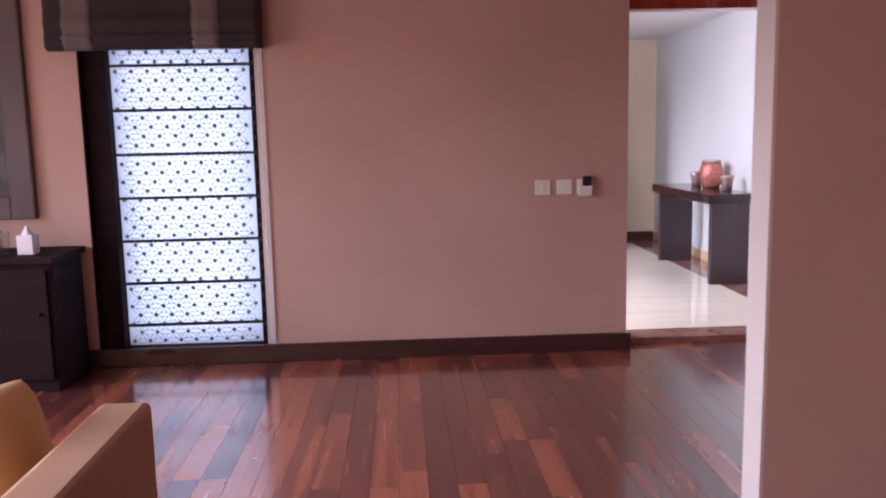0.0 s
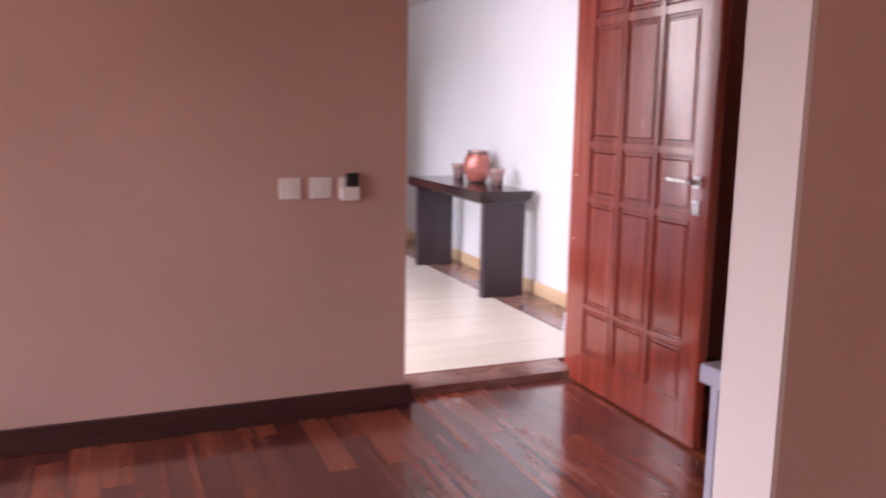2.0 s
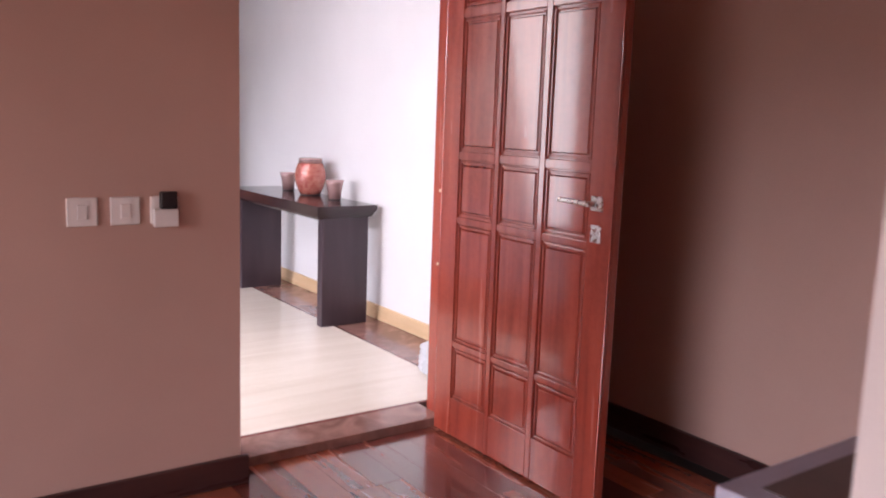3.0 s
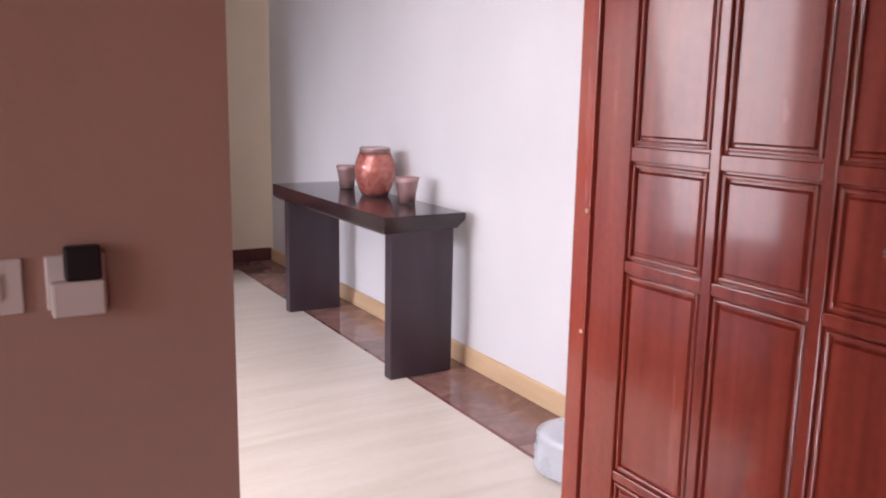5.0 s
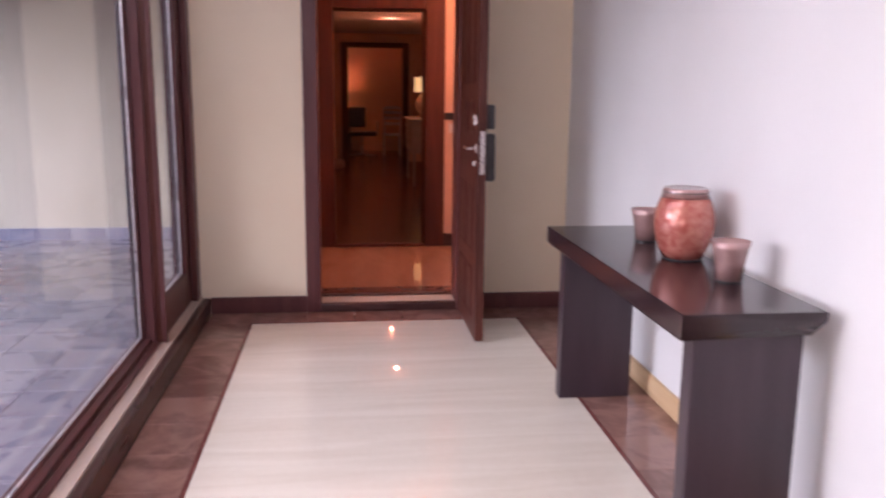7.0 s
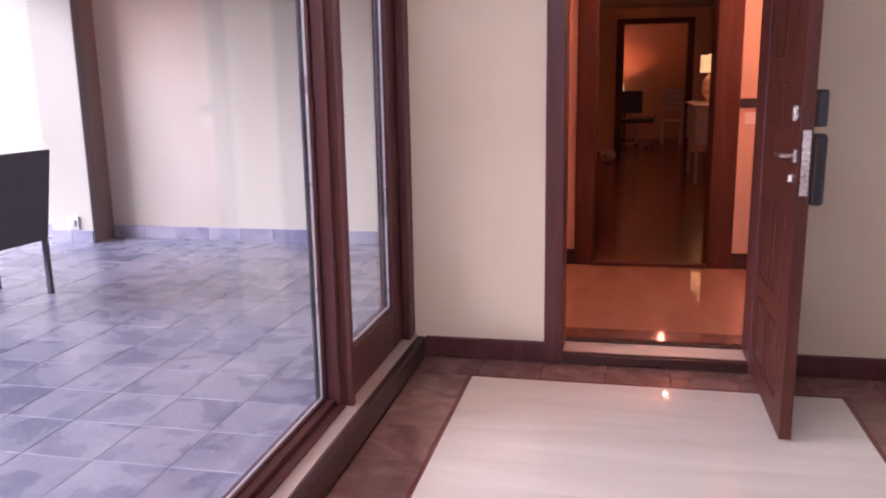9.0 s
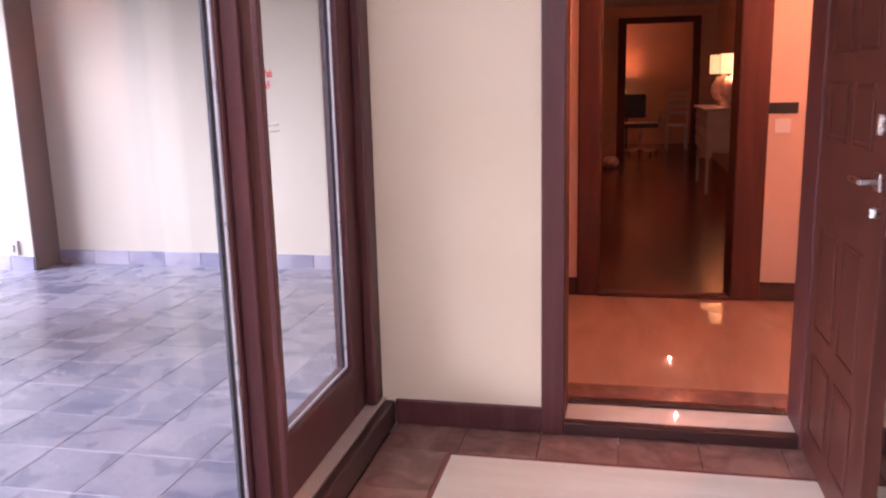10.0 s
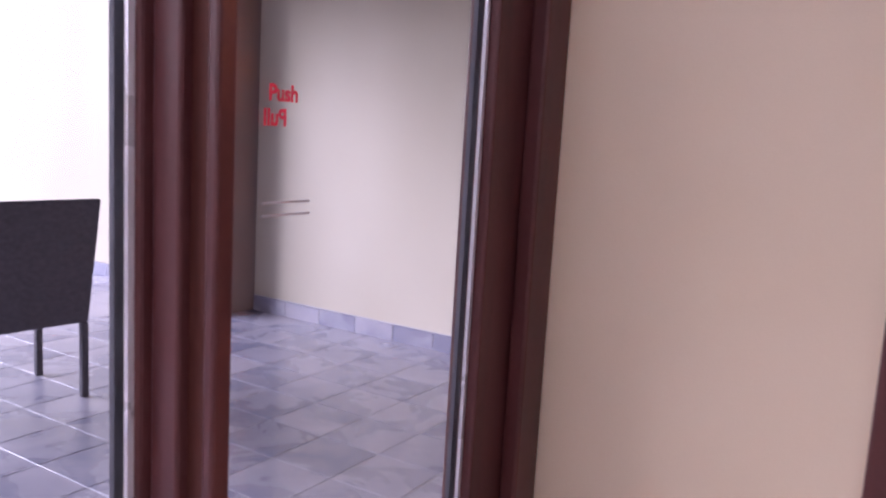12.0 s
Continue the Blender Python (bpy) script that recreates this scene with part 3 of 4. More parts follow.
edges = [Z0 + 0.013] + [v for r in rws for v in r] + [2.079]
for z0, z1 in zip(edges[::2], edges[1::2]):
    for y0, y1 in cols:
        part("rail", boxes((2.7255, 2.7375, y0, y1, z0, z1), bevel=0.003), M_MAHOG, door)
h = part("door_handle", boxes((2.713, 2.725, 3.965, 4.015, 1.06, 1.11), bevel=0.003), M_STEEL, door, "steel lever handle")
bm = bmesh.new()
rod(bm, (2.713, 3.99, 1.085), (2.67, 3.99, 1.085), 0.009, 12)
rod(bm, (2.673, 3.985, 1.085), (2.673, 4.13, 1.09), 0.009, 12)
part("lever", bm, M_STEEL, h)
part("keyhole_plate", boxes((2.717, 2.725, 3.967, 4.013, 0.95, 1.01), bevel=0.003), M_STEEL, door, "steel keyhole plate")
part("outer_knob", lathe(((0.02, 0), (0.02, 0.03)), 2.785, 3.97, 1.07, 14), M_STEEL, door)

# ---- hall: structure ----
structure("floor_hall", boxes((1.484, 3.115, 5.18, 9.442, -0.05, 0.0)), M_FIELD, "polished cream marble floor with fine streaks", "floor")
structure("floor_inlay", boxes((1.466, 1.484, 5.16, 9.46, -0.05, 0.0), (3.115, 3.133, 5.16, 9.46, -0.05, 0.0), (1.484, 3.115, 9.442, 9.46, -0.05, 0.0), (1.484, 3.115, 5.16, 5.18, -0.05, 0.0)), M_LINE, "thin red marble line in the floor", "floor")
band = structure("floor_border", boxes((1.0, XR, 5.15, YE + 0.25, -0.12, -0.052)), M_SUB, "brown marble border tiles round the floor", "floor")
structure("wall_hall_east", boxes((XR, XR + 0.1, WB, YE + 0.15, 0, 2.42)), M_WHITE, "smooth white painted wall", "wall")
structure("wall_hall_end", boxes((1.0, 1.80, YE, YE + 0.18, -0.05, 2.42), (2.85, XR, YE, YE + 0.18, -0.05, 2.42), (1.80, 2.85, YE, YE + 0.18, 2.15, 2.42)), M_CREAM, "cream painted wall with a doorway", "wall")
structure("wall_hall_south", boxes((1.0, 1.71, WB + 0.002, WB + 0.012, 0, 2.42), (2.90, XR, WB + 0.002, WB + 0.012, 0, 2.42), (1.71, 2.90, WB + 0.002, WB + 0.012, 2.22, 2.42)), M_WHITE, "white painted wall", "wall")
structure("ceiling_hall", boxes((0.95, XR + 0.1, WB, YE + 0.18, 2.42, 2.52)), M_CEIL, "white painted ceiling", "ceiling")
structure("baseboard_hall", boxes((1.198, 1.80, YE - 0.02, YE, 0, 0.105), (2.85, XR - 0.02, YE - 0.02, YE, 0, 0.105), bevel=0.005), M_FRAME, "reddish brown wooden skirting board", "skirting")
structure("baseboard_hall_east", boxes((XR - 0.02, XR, 5.17, YE - 0.02, 0, 0.10), bevel=0.005), M_PINE, "honey coloured wooden skirting board", "skirting")
structure("kerb", boxes((1.155, 1.198, 5.16, YE - 0.02, 0, 0.106), bevel=0.010), M_SKIRT, "dark wooden kerb below the glazing", "kerb")
structure("ledge", boxes((0.96, 1.153, 5.09, YE - 0.001, 0.0, 0.107), bevel=0.002), M_LEDGE, "pale stone ledge below the glazing", "ledge")

# glazing to the terrace
def leaf(name, y0, y1, z0, z1, x0, x1, stile, rail, label, foot=None, stile_b=None):
    foot = foot or rail
    sb = stile_b or stile
    w = tagged(part(name, boxes((x0, x1, y0, y0 + stile, z0, z1), (x0, x1, y1 - sb, y1, z0, z1), (x0, x1, y0 + stile, y1 - sb, z0, z0 + foot), (x0, x1, y0 + stile, y1 - sb, z1 - rail, z1), bevel=0.006), M_FRAME), label, "glazing", kind="structure")
    xm = (x0 + x1) / 2
    g = part("pane", boxes((xm - 0.004, xm + 0.004, y0 + stile, y1 - sb, z0 + foot, z1 - rail)), M_GLASS, w, "clear glass")
    g.visible_shadow = False
    a, b, c, d = y0 + stile, y1 - sb, z0 + foot, z1 - rail
    part("seal", boxes((xm + 0.0045, xm + 0.012, a, a + 0.010, c, d), (xm + 0.0045, xm + 0.012, b - 0.010, b, c, d), (xm + 0.0045, xm + 0.012, a + 0.010, b - 0.010, c, c + 0.008)), M_SEAL, w)
    part("gasket", boxes((xm - 0.014, xm - 0.0045, a, a + 0.018, c, d), (xm - 0.014, xm - 0.0045, b - 0.018, b, c, d)), M_GASKET, w)
    return w
w2 = leaf("window_2", 5.10, 8.77, 0.108, 2.30, 0.975, 1.02, 0.05, 0.06, "fixed glazed panel in a dark red wooden frame", 0.035)
w3 = leaf("window_3", 8.778, YE - 0.002, 0.108, 2.30, 1.03, 1.10, 0.024, 0.10, "glazed wooden door to the terrace, closed", 0.205, 0.235)
post = structure("window_post", boxes((1.022, 1.075, 8.735, 8.7725, 0.108, 2.30), bevel=0.005), M_FRAME, "dark red wooden post between the glazed panels", "frame")
part("groove", boxes((1.0755, 1.1065, 8.752, 8.770, 0.108, 2.30)), M_DOOR2, post)
part("moulding", boxes((1.107, 1.128, 8.746, 8.777, 0.108, 2.30), bevel=0.005), M_FRAME, post)
sill = structure("window_rail", boxes((1.022, 1.056, 5.16, 8.734, 0.108, 0.138), bevel=0.004), M_FRAME, "dark red wooden sill rail", "frame")
part("moulding", boxes((1.064, 1.10, 5.16, 8.734, 0.108, 0.120), bevel=0.004), M_FRAME, sill)
structure("window_stop", boxes((1.101, 1.142, 9.60, YE - 0.002, 0.108, 2.30), bevel=0.008), M_FRAME, "dark red wooden door stop moulding", "frame")
structure("window_head", boxes((0.96, 1.142, 5.16, YE - 0.002, 2.301, 2.42)), M_FRAME, "dark red wooden head of the glazing", "frame")
bm = bmesh.new()
rod(bm, (1.03, 9.43, 0.315), (1.03, 9.43, 0.37), 0.004)
rod(bm, (1.03, 9.43, 0.37), (1.03, 9.415, 0.375), 0.004)
part("door_hook", bm, M_STEEL, w3, "small steel hook")

for z in (1.250, 1.268):
    part("sticker_line", boxes((1.0705, 1.0715, 8.88, 8.978, z, z + 0.0035)), M_PALE, w3, "faint grey sticker line")

# ---- door at the hall's end ----
structure("door_frame_2", boxes((1.80, 1.89, YE - 0.025, YE + 0.22, 0.0, 2.15), (2.76, 2.85, YE - 0.025, YE + 0.22, 0.0, 2.15), (1.89, 2.76, YE - 0.025, YE + 0.22, 2.06, 2.15), bevel=0.006), M_FRAME, "dark red wooden door frame", "door frame")
structure("threshold_2", boxes((1.89, 2.76, YE - 0.02, YE + 0.03, 0.0, 0.05), (1.89, 2.76, YE + 0.20, YE + 0.26, 0.0, 0.055), bevel=0.004), M_SKIRT, "dark wooden double threshold", "threshold")
structure("threshold_stone", boxes((1.89, 2.76, YE + 0.03, YE + 0.20, -0.05, 0.045)), M_FIELD, "cream marble threshold slab", "threshold")
door2 = tagged(part("door_2", boxes((2.768, 2.814, 8.94, 9.69, 0.012, 2.05), bevel=0.003), M_DOOR2), "open dark red panelled wooden door with a lock", "door", kind="structure")
for y0, y1 in ((9.08, 9.30), (9.36, 9.60)):
    for z0, z1 in ((0.12, 0.42), (0.50, 0.88), (1.16, 1.36), (1.44, 1.95)):
        part("panel", raised_panel(y0, y1, z0, z1, 2.768, -1, 0.004, 0.0025), M_DOOR2, door2)
part("lock_plate", boxes((2.778, 2.806, 8.935, 8.942, 0.955, 1.19), bevel=0.002), M_STEEL, door2, "steel lock plate on the door's edge")
part("lock_case", boxes((2.816, 2.868, 8.955, 9.025, 0.915, 1.175), bevel=0.014), M_BLACK, door2, "black lock case")
part("dead_bolt", lathe(((0.034, 0), (0.036, 0.02), (0.036, 0.12), (0.03, 0.13)), 2.83, 8.99, 1.20, 20), M_BLACK, door2, "black round lock")
part("thumb_turn", boxes((2.748, 2.767, 8.975, 9.0, 1.22, 1.275), bevel=0.004), M_STEEL, door2)
h = part("door_handle", boxes((2.758, 2.768, 8.965, 9.01, 1.07, 1.12), bevel=0.003), M_STEEL, door2, "steel lever handle")
bm = bmesh.new()
rod(bm, (2.758, 8.985, 1.095), (2.713, 8.985, 1.095), 0.008, 10)
rod(bm, (2.717, 8.985, 1.095), (2.717, 9.095, 1.095), 0.008, 10)
part("lever", bm, M_STEEL, h)
part("cylinder", lathe(((0.014, 0), (0.014, 0.026)), 2.758, 8.985, 1.0, 12), M_STEEL, door2)

# ---- console table and what stands on it ----
tab = thing("console_table", 3.19, 7.42, 0, "espresso brown console table with slab legs", "table")
bm = bmesh.new()
prof = [(2.979, 0.79), (3.413, 0.79), (3.413, 0.76), (3.385, 0.712), (2.99, 0.705), (2.979, 0.72)]
ends = []
for y in (6.645, 8.20):
    ends.append([bm.verts.new((x, y + (0.03 if z < 0.72 else 0) * (1 if y < 7 else -1), z)) for x, z in prof])
for k in range(6):
    bm.faces.new((ends[0][k], ends[0][(k + 1) % 6], ends[1][(k + 1) % 6], ends[1][k]))
bm.faces.new(ends[0][::-1])
bm.faces.new(ends[1])
bmesh.ops.bevel(bm, geom=bm.edges[:], offset=0.003, segments=2, affect="EDGES")
part("tabletop", bm, M_TABLE, tab, "glossy tabletop")
part("leg", boxes((3.027, 3.362, 6.672, 6.742, 0, 0.712), bevel=0.005), M_LEG, tab)
part("leg", boxes((3.027, 3.362, 8.06, 8.13, 0, 0.712), bevel=0.005), M_LEG, tab)
urn = thing("copper_urn", 3.305, 7.43, 0.79, "mottled copper red barrel shaped urn with dark rims", "urn")
part("body", lathe(((0.072, 0.006), (0.090, 0.037), (0.107, 0.09), (0.113, 0.133), (0.109, 0.175), (0.095, 0.218), (0.086, 0.236)), 3.305, 7.43, 0.79, 40), M_COPPER, urn, smooth=True)
part("rim", lathe(((0.086, 0.236), (0.084, 0.26), (0.079, 0.266), (0.074, 0.264)), 3.305, 7.43, 0.79, 40), M_CUP, urn, "pale copper rim", smooth=True)
for z, r in ((0.0, 0.074), (0.231, 0.0895), (0.250, 0.0865)):
    part("band", lathe(((r, 0), (r, 0.0035)), 3.305, 7.43, 0.79 + z, 40), M_BLACK, urn, "thin black band")
def cup(x, y):
    c = thing("copper_cup", x, y, 0.79, "tapered pale copper cup with a dark foot", "cup", "cups on the console table")
    part("body", lathe(((0.043, 0.006), (0.049, 0.06), (0.058, 0.11), (0.066, 0.135), (0.062, 0.135), (0.054, 0.11), (0.044, 0.05), (0.038, 0.02)), x, y, 0.79, 32), M_CUP, c, smooth=True)
    part("foot", lathe(((0.044, 0), (0.044, 0.006)), x, y, 0.79, 32), M_BLACK, c)
cup(3.305, 7.05)
cup(3.30, 7.80)

# low ribbed pot behind the door frame
pot = [(0.10, 0.0)]
for k in range(5):
    pot += [(0.150 + 0.012 * (k < 3), 0.010 + 0.028 * k), (0.166 + 0.006 * (k < 3), 0.024 + 0.028 * k)]
pot += [(0.13, 0.150), (0.08, 0.156)]
tagged(part("low_pot", lathe(pot, 3.215, 5.50, 0.0, 36), M_PALE, smooth=True), "low pale grey ribbed pot on the floor", "pot")

# ---- passage and rooms beyond ----
structure("floor_passage", boxes((1.12, 3.7, YE + 0.2, 11.70, -0.05, 0.05)), M_HALLF, "polished beige marble floor", "floor")
structure("floor_passage_border", boxes((1.22, 3.7, YE + 0.261, 10.13, 0.02, 0.053)), M_BAND, "brown marble strip along the threshold", "floor")
structure("wall_passage_west", boxes((1.12, 1.22, YE + 0.18, 11.70, 0, 2.5)), M_PEACH, "peach painted wall", "wall")
structure("wall_passage_east", boxes((3.7, 3.8, YE + 0.18, 11.70, 0, 2.5)), M_PEACH, "peach painted wall", "wall")
structure("wall_passage_north", boxes((1.12, 1.832, 11.70, 11.95, 0, 2.5), (2.915, 3.8, 11.70, 11.95, 0, 2.5), (1.832, 2.915, 11.70, 11.95, 2.20, 2.5)), M_PEACH, "peach painted wall with a doorway", "wall")
structure("ceiling_passage", boxes((1.12, 3.8, YE + 0.18, 11.95, 2.5, 2.6)), M_CEIL, "white painted ceiling", "ceiling")
structure("baseboard_passage", boxes((1.22, 1.832, 11.68, 11.70, 0.05, 0.16), (2.915, 3.7, 11.68, 11.70, 0.05, 0.16), bevel=0.004), M_SKIRT, "dark wooden skirting board", "skirting")
structure("door_frame_3", boxes((1.832, 1.965, 11.67, 12.0, 0.05, 2.20), (2.745, 2.915, 11.67, 12.0, 0.05, 2.20), (1.965, 2.745, 11.67, 12.0, 2.082, 2.20), (1.965, 2.745, 11.66, 11.74, 0.05, 0.075), bevel=0.01), M_DOOR2, "dark wooden door frame", "door frame")
pan = thing("control_panel", 2.99, 11.70, 1.16, "black control panel on the wall", "panel")
part("plate", boxes((2.917, 3.075, 11.685, 11.70, 1.16, 1.223), bevel=0.003), M_BLACK, pan)
s4 = thing("light_switch", 2.995, 11.70, 1.05, "cream square wall switch", "switch")
part("plate", boxes((2.954, 3.041, 11.688, 11.70, 1.05, 1.13), bevel=0.003), M_PLATE, s4)
structure("floor_bedroom", boxes((1.12, 4.2, 11.70, 24.0, -0.05, 0.048)), M_DARKF, "dark polished wood floor", "floor")
structure("wall_bedroom_west", boxes((1.12, 1.22, 11.95, 24.0, 0, 2.5)), M_PEACH, "peach painted wall", "wall")
structure("wall_bedroom_east", boxes((3.55, 3.85, 11.95, 24.0, 0, 2.5)), M_PEACH, "peach painted wall", "wall")
structure("wall_bedroom_north", boxes((1.22, 2.0, 20.8, 20.98, 0, 2.5), (3.30, 3.55, 20.8, 20.98, 0, 2.5), (2.0, 3.30, 20.8, 20.98, 2.33, 2.5)), M_PEACH, "peach painted wall with a doorway", "wall")
structure("wall_study_north", boxes((1.22, 3.55, 23.9, 24.0, 0, 2.5)), M_PEACH, "peach painted wall", "wall")
structure("ceiling_bedroom", boxes((1.12, 3.85, 11.95, 24.0, 2.5, 2.6)), M_CEIL, "white painted ceiling", "ceiling")
structure("door_frame_4", boxes((2.0, 2.13, 20.76, 21.0, 0.05, 2.33), (3.19, 3.30, 20.76, 21.0, 0.05, 2.33), (2.13, 3.19, 20.76, 21.0, 2.24, 2.33), bevel=0.01), M_DOOR2, "dark wooden door frame", "door frame")

def table_lamp(x, y, z):
    t = thing("table_lamp", x, y, z, "lit table lamp with marbled round base", "lamp", "lamps on the chest")
    part("base", lathe(((0.06, 0), (0.07, 0.02), (0.05, 0.035), (0.11, 0.09), (0.142, 0.17), (0.132, 0.26), (0.08, 0.33), (0.03, 0.36), (0.02, 0.44)), x, y, z, 28), M_LAMPB, t, smooth=True)
    bm = bmesh.new()
    box(bm, x - 0.15, x + 0.15, y - 0.12, y + 0.12, z + 0.38, z + 0.60)
    top = [f for f in bm.faces if abs(f.normal.z) > 0.9]
    bmesh.ops.delete(bm, geom=top, context="FACES_ONLY")
    bmesh.ops.solidify(bm, geom=bm.faces[:], thickness=0.004)
    part("shade", bm, M_SHADE, t, "glowing cream shade")
chest = thing("bedside_chest", 3.2, 17.0, 0.05, "sage painted chest with drawers on slim legs", "chest")
part("body", boxes((3.02, 3.47, 16.37, 17.63, 0.52, 0.99), bevel=0.006), M_SAGE, chest)
part("top", boxes((2.98, 3.49, 16.33, 17.67, 0.991, 1.02), bevel=0.006), M_SAGE, chest)
for k in range(3):
    d = part("drawer", boxes((3.004, 3.019, 16.42, 17.58, 0.545 + 0.148 * k, 0.675 + 0.148 * k), bevel=0.004), M_SAGE, chest)
    for y in (16.7, 17.3):
        part("knob", lathe(((0.012, 0), (0.018, 0.012), (0.012, 0.024)), 2.99, y, 0.60 + 0.148 * k, 12), M_STEEL, d)
for x in (3.03, 3.43):
    for y in (16.38, 17.585):
        part("leg", boxes((x, x + 0.035, y, y + 0.035, 0.05, 0.52), bevel=0.004), M_SAGE, chest)
table_lamp(3.31, 16.60, 1.02)
table_lamp(3.275, 17.22, 1.02)

oc = thing("office_chair", 2.40, 21.5, 0.05, "black office chair with chrome arms and base", "chair")
part("seat", boxes((2.12, 2.70, 21.25, 21.72, 0.52, 0.60), bevel=0.02), M_BLACK, oc)
part("backrest", boxes((2.10, 2.48, 21.18, 21.25, 0.70, 1.10), bevel=0.03), M_BLACK, oc)
for x in (2.10, 2.72):
    bm = bmesh.new()
    rod(bm, (x, 21.30, 0.55), (x, 21.26, 0.80), 0.012)
    rod(bm, (x, 21.26, 0.80), (x, 21.6, 0.80), 0.012)
    rod(bm, (x, 21.6, 0.80), (x, 21.62, 0.55), 0.012)
    part("armrest", bm, M_STEEL, oc, "chrome loop")
bm = bmesh.new()
rod(bm, (2.40, 21.5, 0.14), (2.40, 21.5, 0.52), 0.025)
part("column", bm, M_STEEL, oc)
for k in range(5):
    a = 2 * math.pi * k / 5 + 0.3
    bm = bmesh.new()
    rod(bm, (2.40, 21.5, 0.15), (2.40 + 0.3 * math.cos(a), 21.5 + 0.3 * math.sin(a), 0.11), 0.015)
    sp = part("spoke", bm, M_STEEL, oc)
    bm = bmesh.new()
    x, y = 2.40 + 0.3 * math.cos(a), 21.5 + 0.3 * math.sin(a)
    rod(bm, (x - 0.02, y, 0.08), (x + 0.02, y, 0.08), 0.03, 14)
    part("castor", bm, M_BLACK, sp)
desk = thing("desk", 1.8, 23.5, 0.05, "dark wooden desk in the study", "desk")
part("desktop", boxes((1.30, 2.22, 23.2, 23.8, 0.75, 0.79), bevel=0.004), M_SKIRT, desk)
for x in (1.33, 2.15):
    for y in (23.23, 23.73):
        part("leg", boxes((x, x + 0.04, y, y + 0.04, 0.05, 0.75)), M_SKIRT, desk)
dl = thing("desk_lamp", 2.04, 23.5, 0.79, "small lit lamp standing on the study desk", "lamp")
part("stem", lathe(((0.06, 0), (0.06, 0.015), (0.012, 0.03), (0.012, 0.30)), 2.04, 23.5, 0.79, 16), M_STEEL, dl)
bm = lathe(((0.11, 0.28), (0.08, 0.50)), 2.04, 23.5, 0.79, 24)
bmesh.ops.delete(bm, geom=[f for f in bm.faces if len(f.verts) > 4], context="FACES_ONLY")
part("shade", bm, M_SHADE, dl, "glowing small shade")
wc = thing("side_chair", 3.07, 22.5, 0.05, "white painted side chair with a slatted back", "chair")
part("seat", boxes((2.88, 3.26, 22.32, 22.72, 0.47, 0.51), bevel=0.01), M_PAPER, wc)
for x in (2.88, 3.225):
    part("back_post", boxes((x, x + 0.035, 22.28, 22.315, 0.05, 1.08), bevel=0.006), M_PAPER, wc)
    part("leg", boxes((x, x + 0.035, 22.68, 22.715, 0.05, 0.47), bevel=0.006), M_PAPER, wc)
for z in (0.70, 0.82, 0.94, 1.04):
    part("back_rail", boxes((2.915, 3.225, 22.285, 22.31, z, z + 0.065), bevel=0.006), M_PAPER, wc)
tagged(part("pouf", lathe(((0.07, 0), (0.11, 0.04), (0.125, 0.09), (0.11, 0.14), (0.07, 0.17)), 1.93, 19.2, 0.05, 24), M_LAMPB, smooth=True), "small round pale pouf on the floor", "pouf")

# ---- terrace ----
structure("ground", boxes((-60, 60, -60, 90, -0.6, -0.5)), M_GRASS, "garden ground outside", "ground")
ter = structure("floor_terrace", boxes((-6.0, 0.96, WB + 0.02, YT, -0.49, ZT - 0.0015)), M_GROUT, "slate tiled terrace floor with pale joints", "floor")
structure("wall_terrace_end", boxes((-6.0, 1.1, YT, YT + 0.2, -0.4, 2.7)), M_TERW, "cream plastered terrace wall", "wall")
structure("wall_terrace_step", boxes((-2.66, -2.26, 11.915, YT - 0.002, -0.4, 2.7)), M_TERW, "cream plastered terrace pier", "pier")
# Thin dark skin that gives the pier's far side its shade.
structure("wall_terrace_return", boxes((-2.26, -2.25, 11.917, YT, ZT, 2.7)), M_TER_SHADE, "return of the terrace wall, coloured dark as its shaded side", "wall")
structure("wall_terrace_east", boxes((1.0, 1.1, YE + 0.18, YT, -0.4, 2.7)), M_TERW, "cream plastered terrace wall", "wall")
# Out of view; its height and dark colour shade the top of the wall.
structure("ceiling_terrace", boxes((-3.4, 0.955, WB + 0.02, YT - 0.002, 2.36, 2.5)), M_SOFFIT, "unseen terrace soffit, dark and low to shade the wall", "ceiling")
sock = thing("wall_socket", -2.435, 11.915, 0.17, "white weatherproof socket low on the wall", "socket")
part("plate", boxes((-2.49, -2.38, 11.895, 11.915, 0.17, 0.28), bevel=0.004), M_PLATE, sock)
part("cover", boxes((-2.465, -2.405, 11.88, 11.8945, 0.195, 0.255), bevel=0.008), M_PLATE, sock)

pc = thing("patio_chair", -1.732, 10.11, ZT, "dark woven rattan patio armchair", "chair")
def chair_box(name, x0, x1, y0, y1, z0, z1, bev=0.012, lean=0.0, flare=0.0):
    bm = bmesh.new()
    box(bm, x0, x1, y0, y1, z0, z1, bevel=bev)
    xm = (x0 + x1) / 2
    for v in bm.verts:
        h = v.co.z - z0
        v.co.y -= lean * h
        v.co.x += flare * h * (1 if v.co.x > xm else -1)
    bmesh.ops.transform(bm, verts=bm.verts, matrix=Matrix.Translation((-1.732, 10.11, ZT)) @ Matrix.Rotation(radians(84), 4, "Z"))
    return part(name, bm, M_RATTAN, pc)
chair_box("backrest", -0.265, 0.265, -0.25, -0.215, 0.36, 0.94, lean=0.12, flare=0.045)
chair_box("seat", -0.265, 0.265, -0.214, 0.23, 0.40, 0.46)
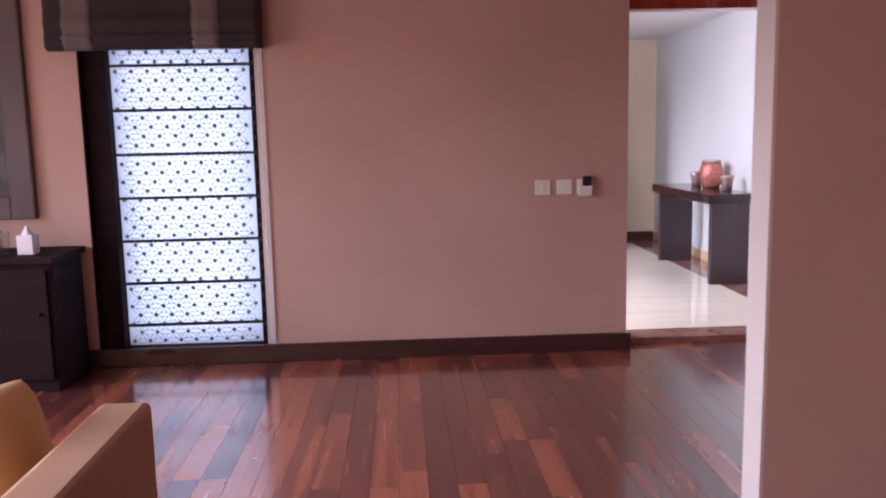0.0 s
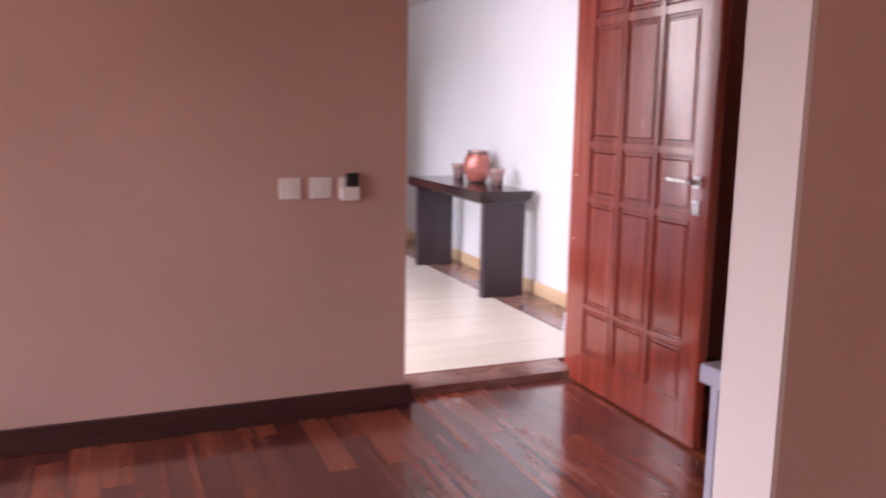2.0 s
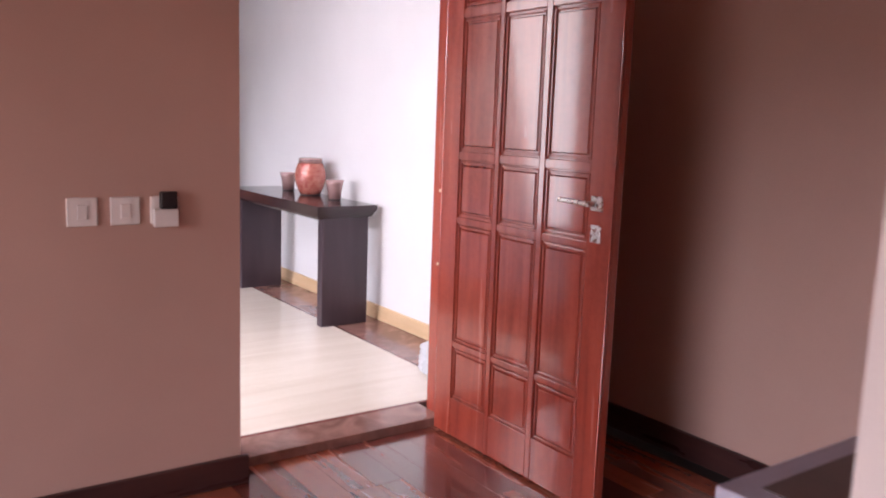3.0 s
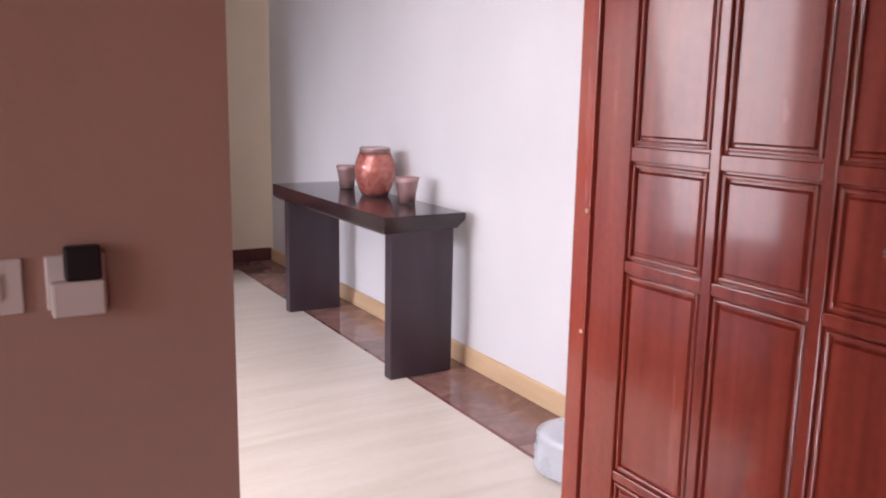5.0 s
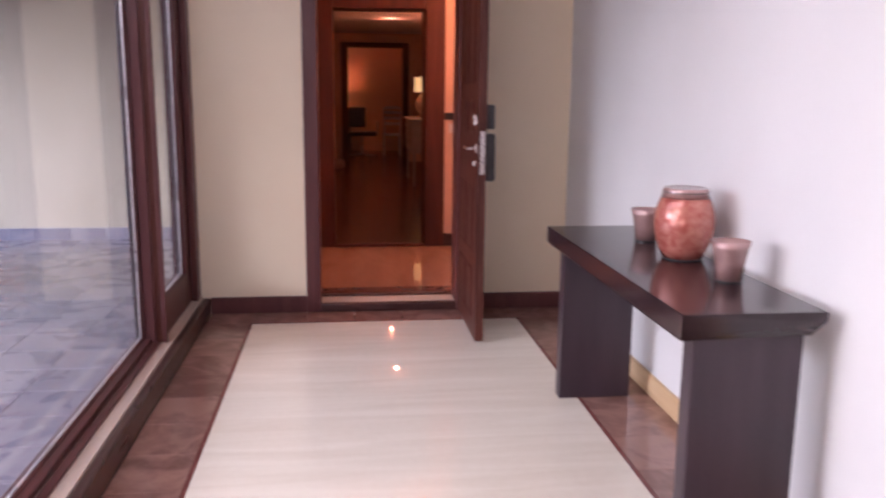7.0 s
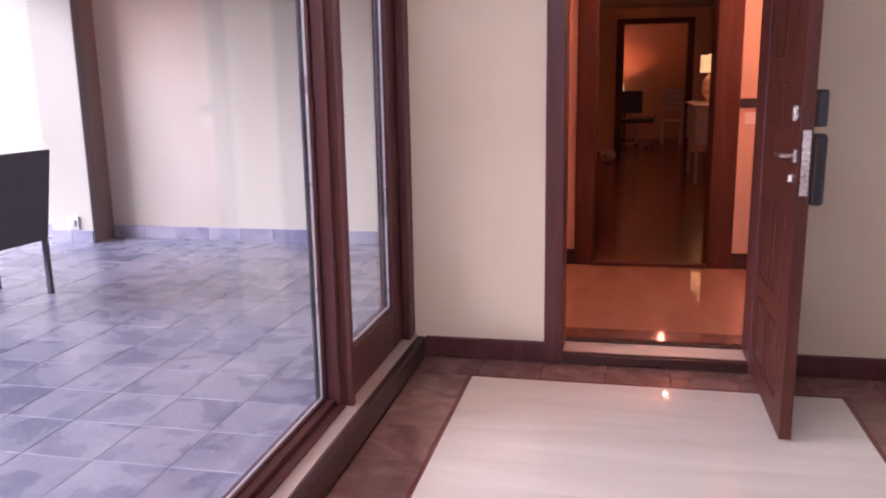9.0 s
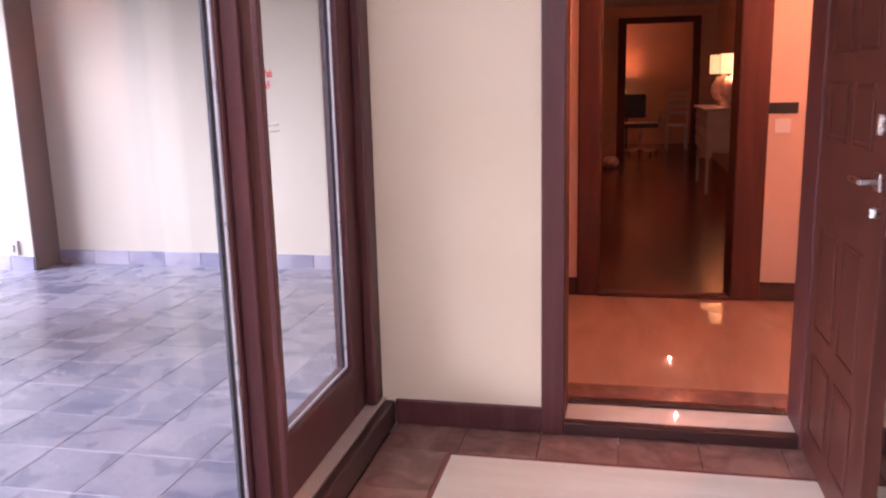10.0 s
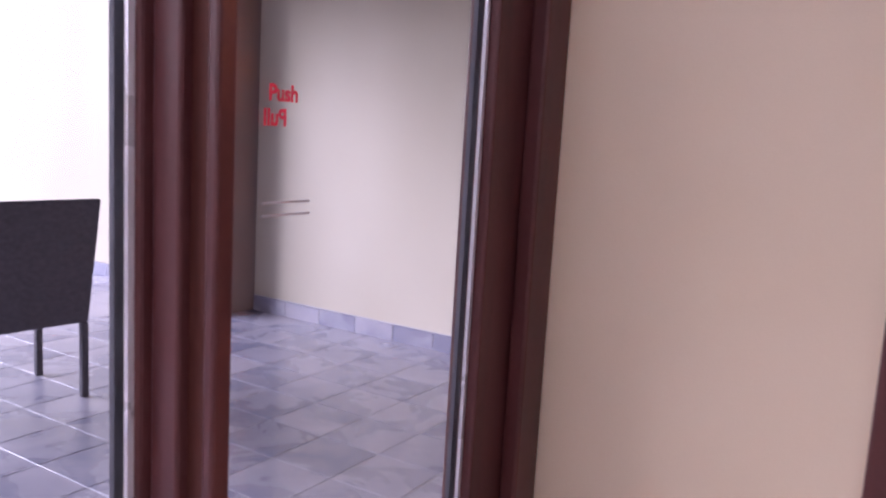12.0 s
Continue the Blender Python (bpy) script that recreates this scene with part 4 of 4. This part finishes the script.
for x in (-0.265, 0.232):
    for y in (-0.248, 0.195):
        chair_box("leg", x, x + 0.033, y, y + 0.033, 0.0, 0.40 if y > 0 else 0.36, 0.005)
    chair_box("armrest", x - 0.012, x + 0.045, -0.21, 0.16, 0.64, 0.67, 0.008)
    chair_box("arm_post", x + 0.004, x + 0.029, 0.12, 0.15, 0.46, 0.64, 0.004)

# lettering on the glass door
def lettering(text, y, z, size, facing, name):
    cu = bpy.data.curves.new(name, "FONT")
    cu.body, cu.size, cu.offset = text, size, 0.0012
    tmp = bpy.data.objects.new(name, cu)
    scene.collection.objects.link(tmp)
    bpy.context.view_layer.update()
    me = bpy.data.meshes.new_from_object(tmp.evaluated_get(bpy.context.evaluated_depsgraph_get()))
    bpy.data.objects.remove(tmp)
    me.materials.append(M_RED)
    ob = new(name, me)
    ob.parent = w3
    ob.matrix_basis = Matrix.Translation(Vector((1.0745, y, z)) - AT[w3]) @ Matrix(((0, 0, 1, 0), (facing, 0, 0, 0), (0, 1, 0, 0), (0, 0, 0, 1)))
    return tagged(ob, "red adhesive lettering")
lettering("Push", 8.884, 1.412, 0.031, 1, "push_lettering")
lettering("Pull", 8.921, 1.378, 0.032, -1, "pull_lettering")

# ---- pieces of floors ----
def piece(name, mesh, parent, x, y, z):
    ob = new(name, mesh)
    ob.parent = parent
    ob.location = Vector((x, y, z)) - AT[parent]
    return ob

def slab_mesh(name, sx, sy, sz, chamfer, material):
    bm = bmesh.new()
    lo = [bm.verts.new((a * sx / 2, b * sy / 2, 0)) for a, b in ((-1, -1), (1, -1), (1, 1), (-1, 1))]
    mid = [bm.verts.new((a * sx / 2, b * sy / 2, sz - chamfer)) for a, b in ((-1, -1), (1, -1), (1, 1), (-1, 1))]
    hi = [bm.verts.new((a * (sx / 2 - chamfer), b * (sy / 2 - chamfer), sz)) for a, b in ((-1, -1), (1, -1), (1, 1), (-1, 1))]
    bm.faces.new(hi)
    for p, q in ((lo, mid), (mid, hi)):
        for k in range(4):
            bm.faces.new((p[k], p[(k + 1) % 4], q[(k + 1) % 4], q[k]))
    me = bpy.data.meshes.new(name)
    bm.to_mesh(me)
    bm.free()
    me.materials.append(material)
    return me

rng = random.Random(4)
PW = 0.118
plank_meshes = {n: slab_mesh("plank", PW - 0.0012, n - 0.0012, 0.012, 0.0006, M_PLANK) for n in (0.3, 0.6, 0.75, 0.9, 1.2)}
x = -3.58 + PW * 16
while x < 3.38:
    y = 0.65
    while y < 4.945:
        n = rng.choice((0.6, 0.9, 0.9, 1.2)) if y > 0.7 else rng.choice((0.3, 0.6, 0.75, 0.9, 1.2))
        if y + n > 4.955:
            n = 4.955 - y
            if n < 0.02:
                break
            me = slab_mesh("plank", PW - 0.0012, n - 0.0012, 0.012, 0.0006, M_PLANK)
        else:
            me = plank_meshes[n]
        if x > 1.77 and x < 2.75 or y < WF:
            piece("plank", me, sub, x + PW / 2, y + n / 2, Z0 - 0.012)
        y += n
    x += PW
rest = bmesh.new()
for k in range(60):
    for j in range(4):
        xx = -3.58 + PW * k
        y0 = -3.55 + 1.05 * j
        box(rest, xx, xx + PW - 0.003, y0, y0 + 1.047, Z0 - 0.012, Z0 - 0.001)
for k in range(16):
    for j in range(4):
        box(rest, -3.58 + PW * k, -3.58 + PW * k + PW - 0.003, 0.65 + j, 0.65 + j + (0.997 if j < 3 else 0.94), Z0 - 0.012, Z0 - 0.001)
tagged(part("planks", rest, M_PLANK, sub), kind="stuff")

bt = slab_mesh("border_tile", 0.266, 0.306, 0.05, 0.001, M_BAND)
bt2 = slab_mesh("border_tile", 0.298, 0.246, 0.05, 0.001, M_BAND)
bt3 = slab_mesh("border_tile", 0.342, 0.306, 0.05, 0.001, M_BAND)
for k in range(14):
    y = 5.16 + 0.3072 * (k + 0.5)
    if y < 9.45:
        piece("border_tile", bt, band, 1.331, y, -0.051)
        piece("border_tile", bt3, band, 3.306, y, -0.051)
for k in range(8):
    x = 1.20 + 0.3 * k + 0.15
    if x < 3.5:
        piece("border_tile", bt2, band, x, 9.585, -0.051)

TS = 0.305
st = slab_mesh("slate", TS - 0.005, TS - 0.005, 0.008, 0.002, M_SLATE)
others = bmesh.new()
for i in range(27):
    for j in range(27):
        x, y = -0.003 + TS * (i - 19), 9.76 + TS * (j - 15)
        if y < WB + 0.05:
            continue
        x += TS / 2
        y += TS / 2
        if x + TS / 2 > 1.01 or y > YT - 0.02:
            continue
        if x > -2.9 and y > 7.6:
            piece("slate", st, ter, x, y, ZT - 0.007)
        else:
            box(others, x - TS / 2 + 0.003, x + TS / 2 - 0.003, y - TS / 2 + 0.003, y + TS / 2 - 0.003, ZT - 0.007, ZT + 0.001)
tagged(part("slates", others, M_SLATE, ter), kind="stuff")
bs = slab_mesh("skirting_slate", 0.299, 0.015, 0.105, 0.002, M_SLATE)
skirt_t = structure("baseboard_terrace", boxes((-2.25, 0.85, YT - 0.002, YT, ZT, 0.160), (-2.66, -2.25, 11.913, 11.915, ZT, 0.160)), M_GROUT, "slate tile skirting on the terrace wall", "skirting")
for k in range(10):
    piece("skirting_slate", bs, skirt_t, -2.09 + 0.304 * k, YT - 0.010, ZT)
pier_slate = slab_mesh("skirting_slate", 0.198, 0.015, 0.105, 0.002, M_SLATE)
for k in range(2):
    piece("skirting_slate", pier_slate, skirt_t, -2.355 - 0.203 * k, 11.905, ZT)
for k in range(10):
    piece("skirting_slate", bs, skirt_t, -2.83 - 0.304 * k, YT - 0.010, ZT)
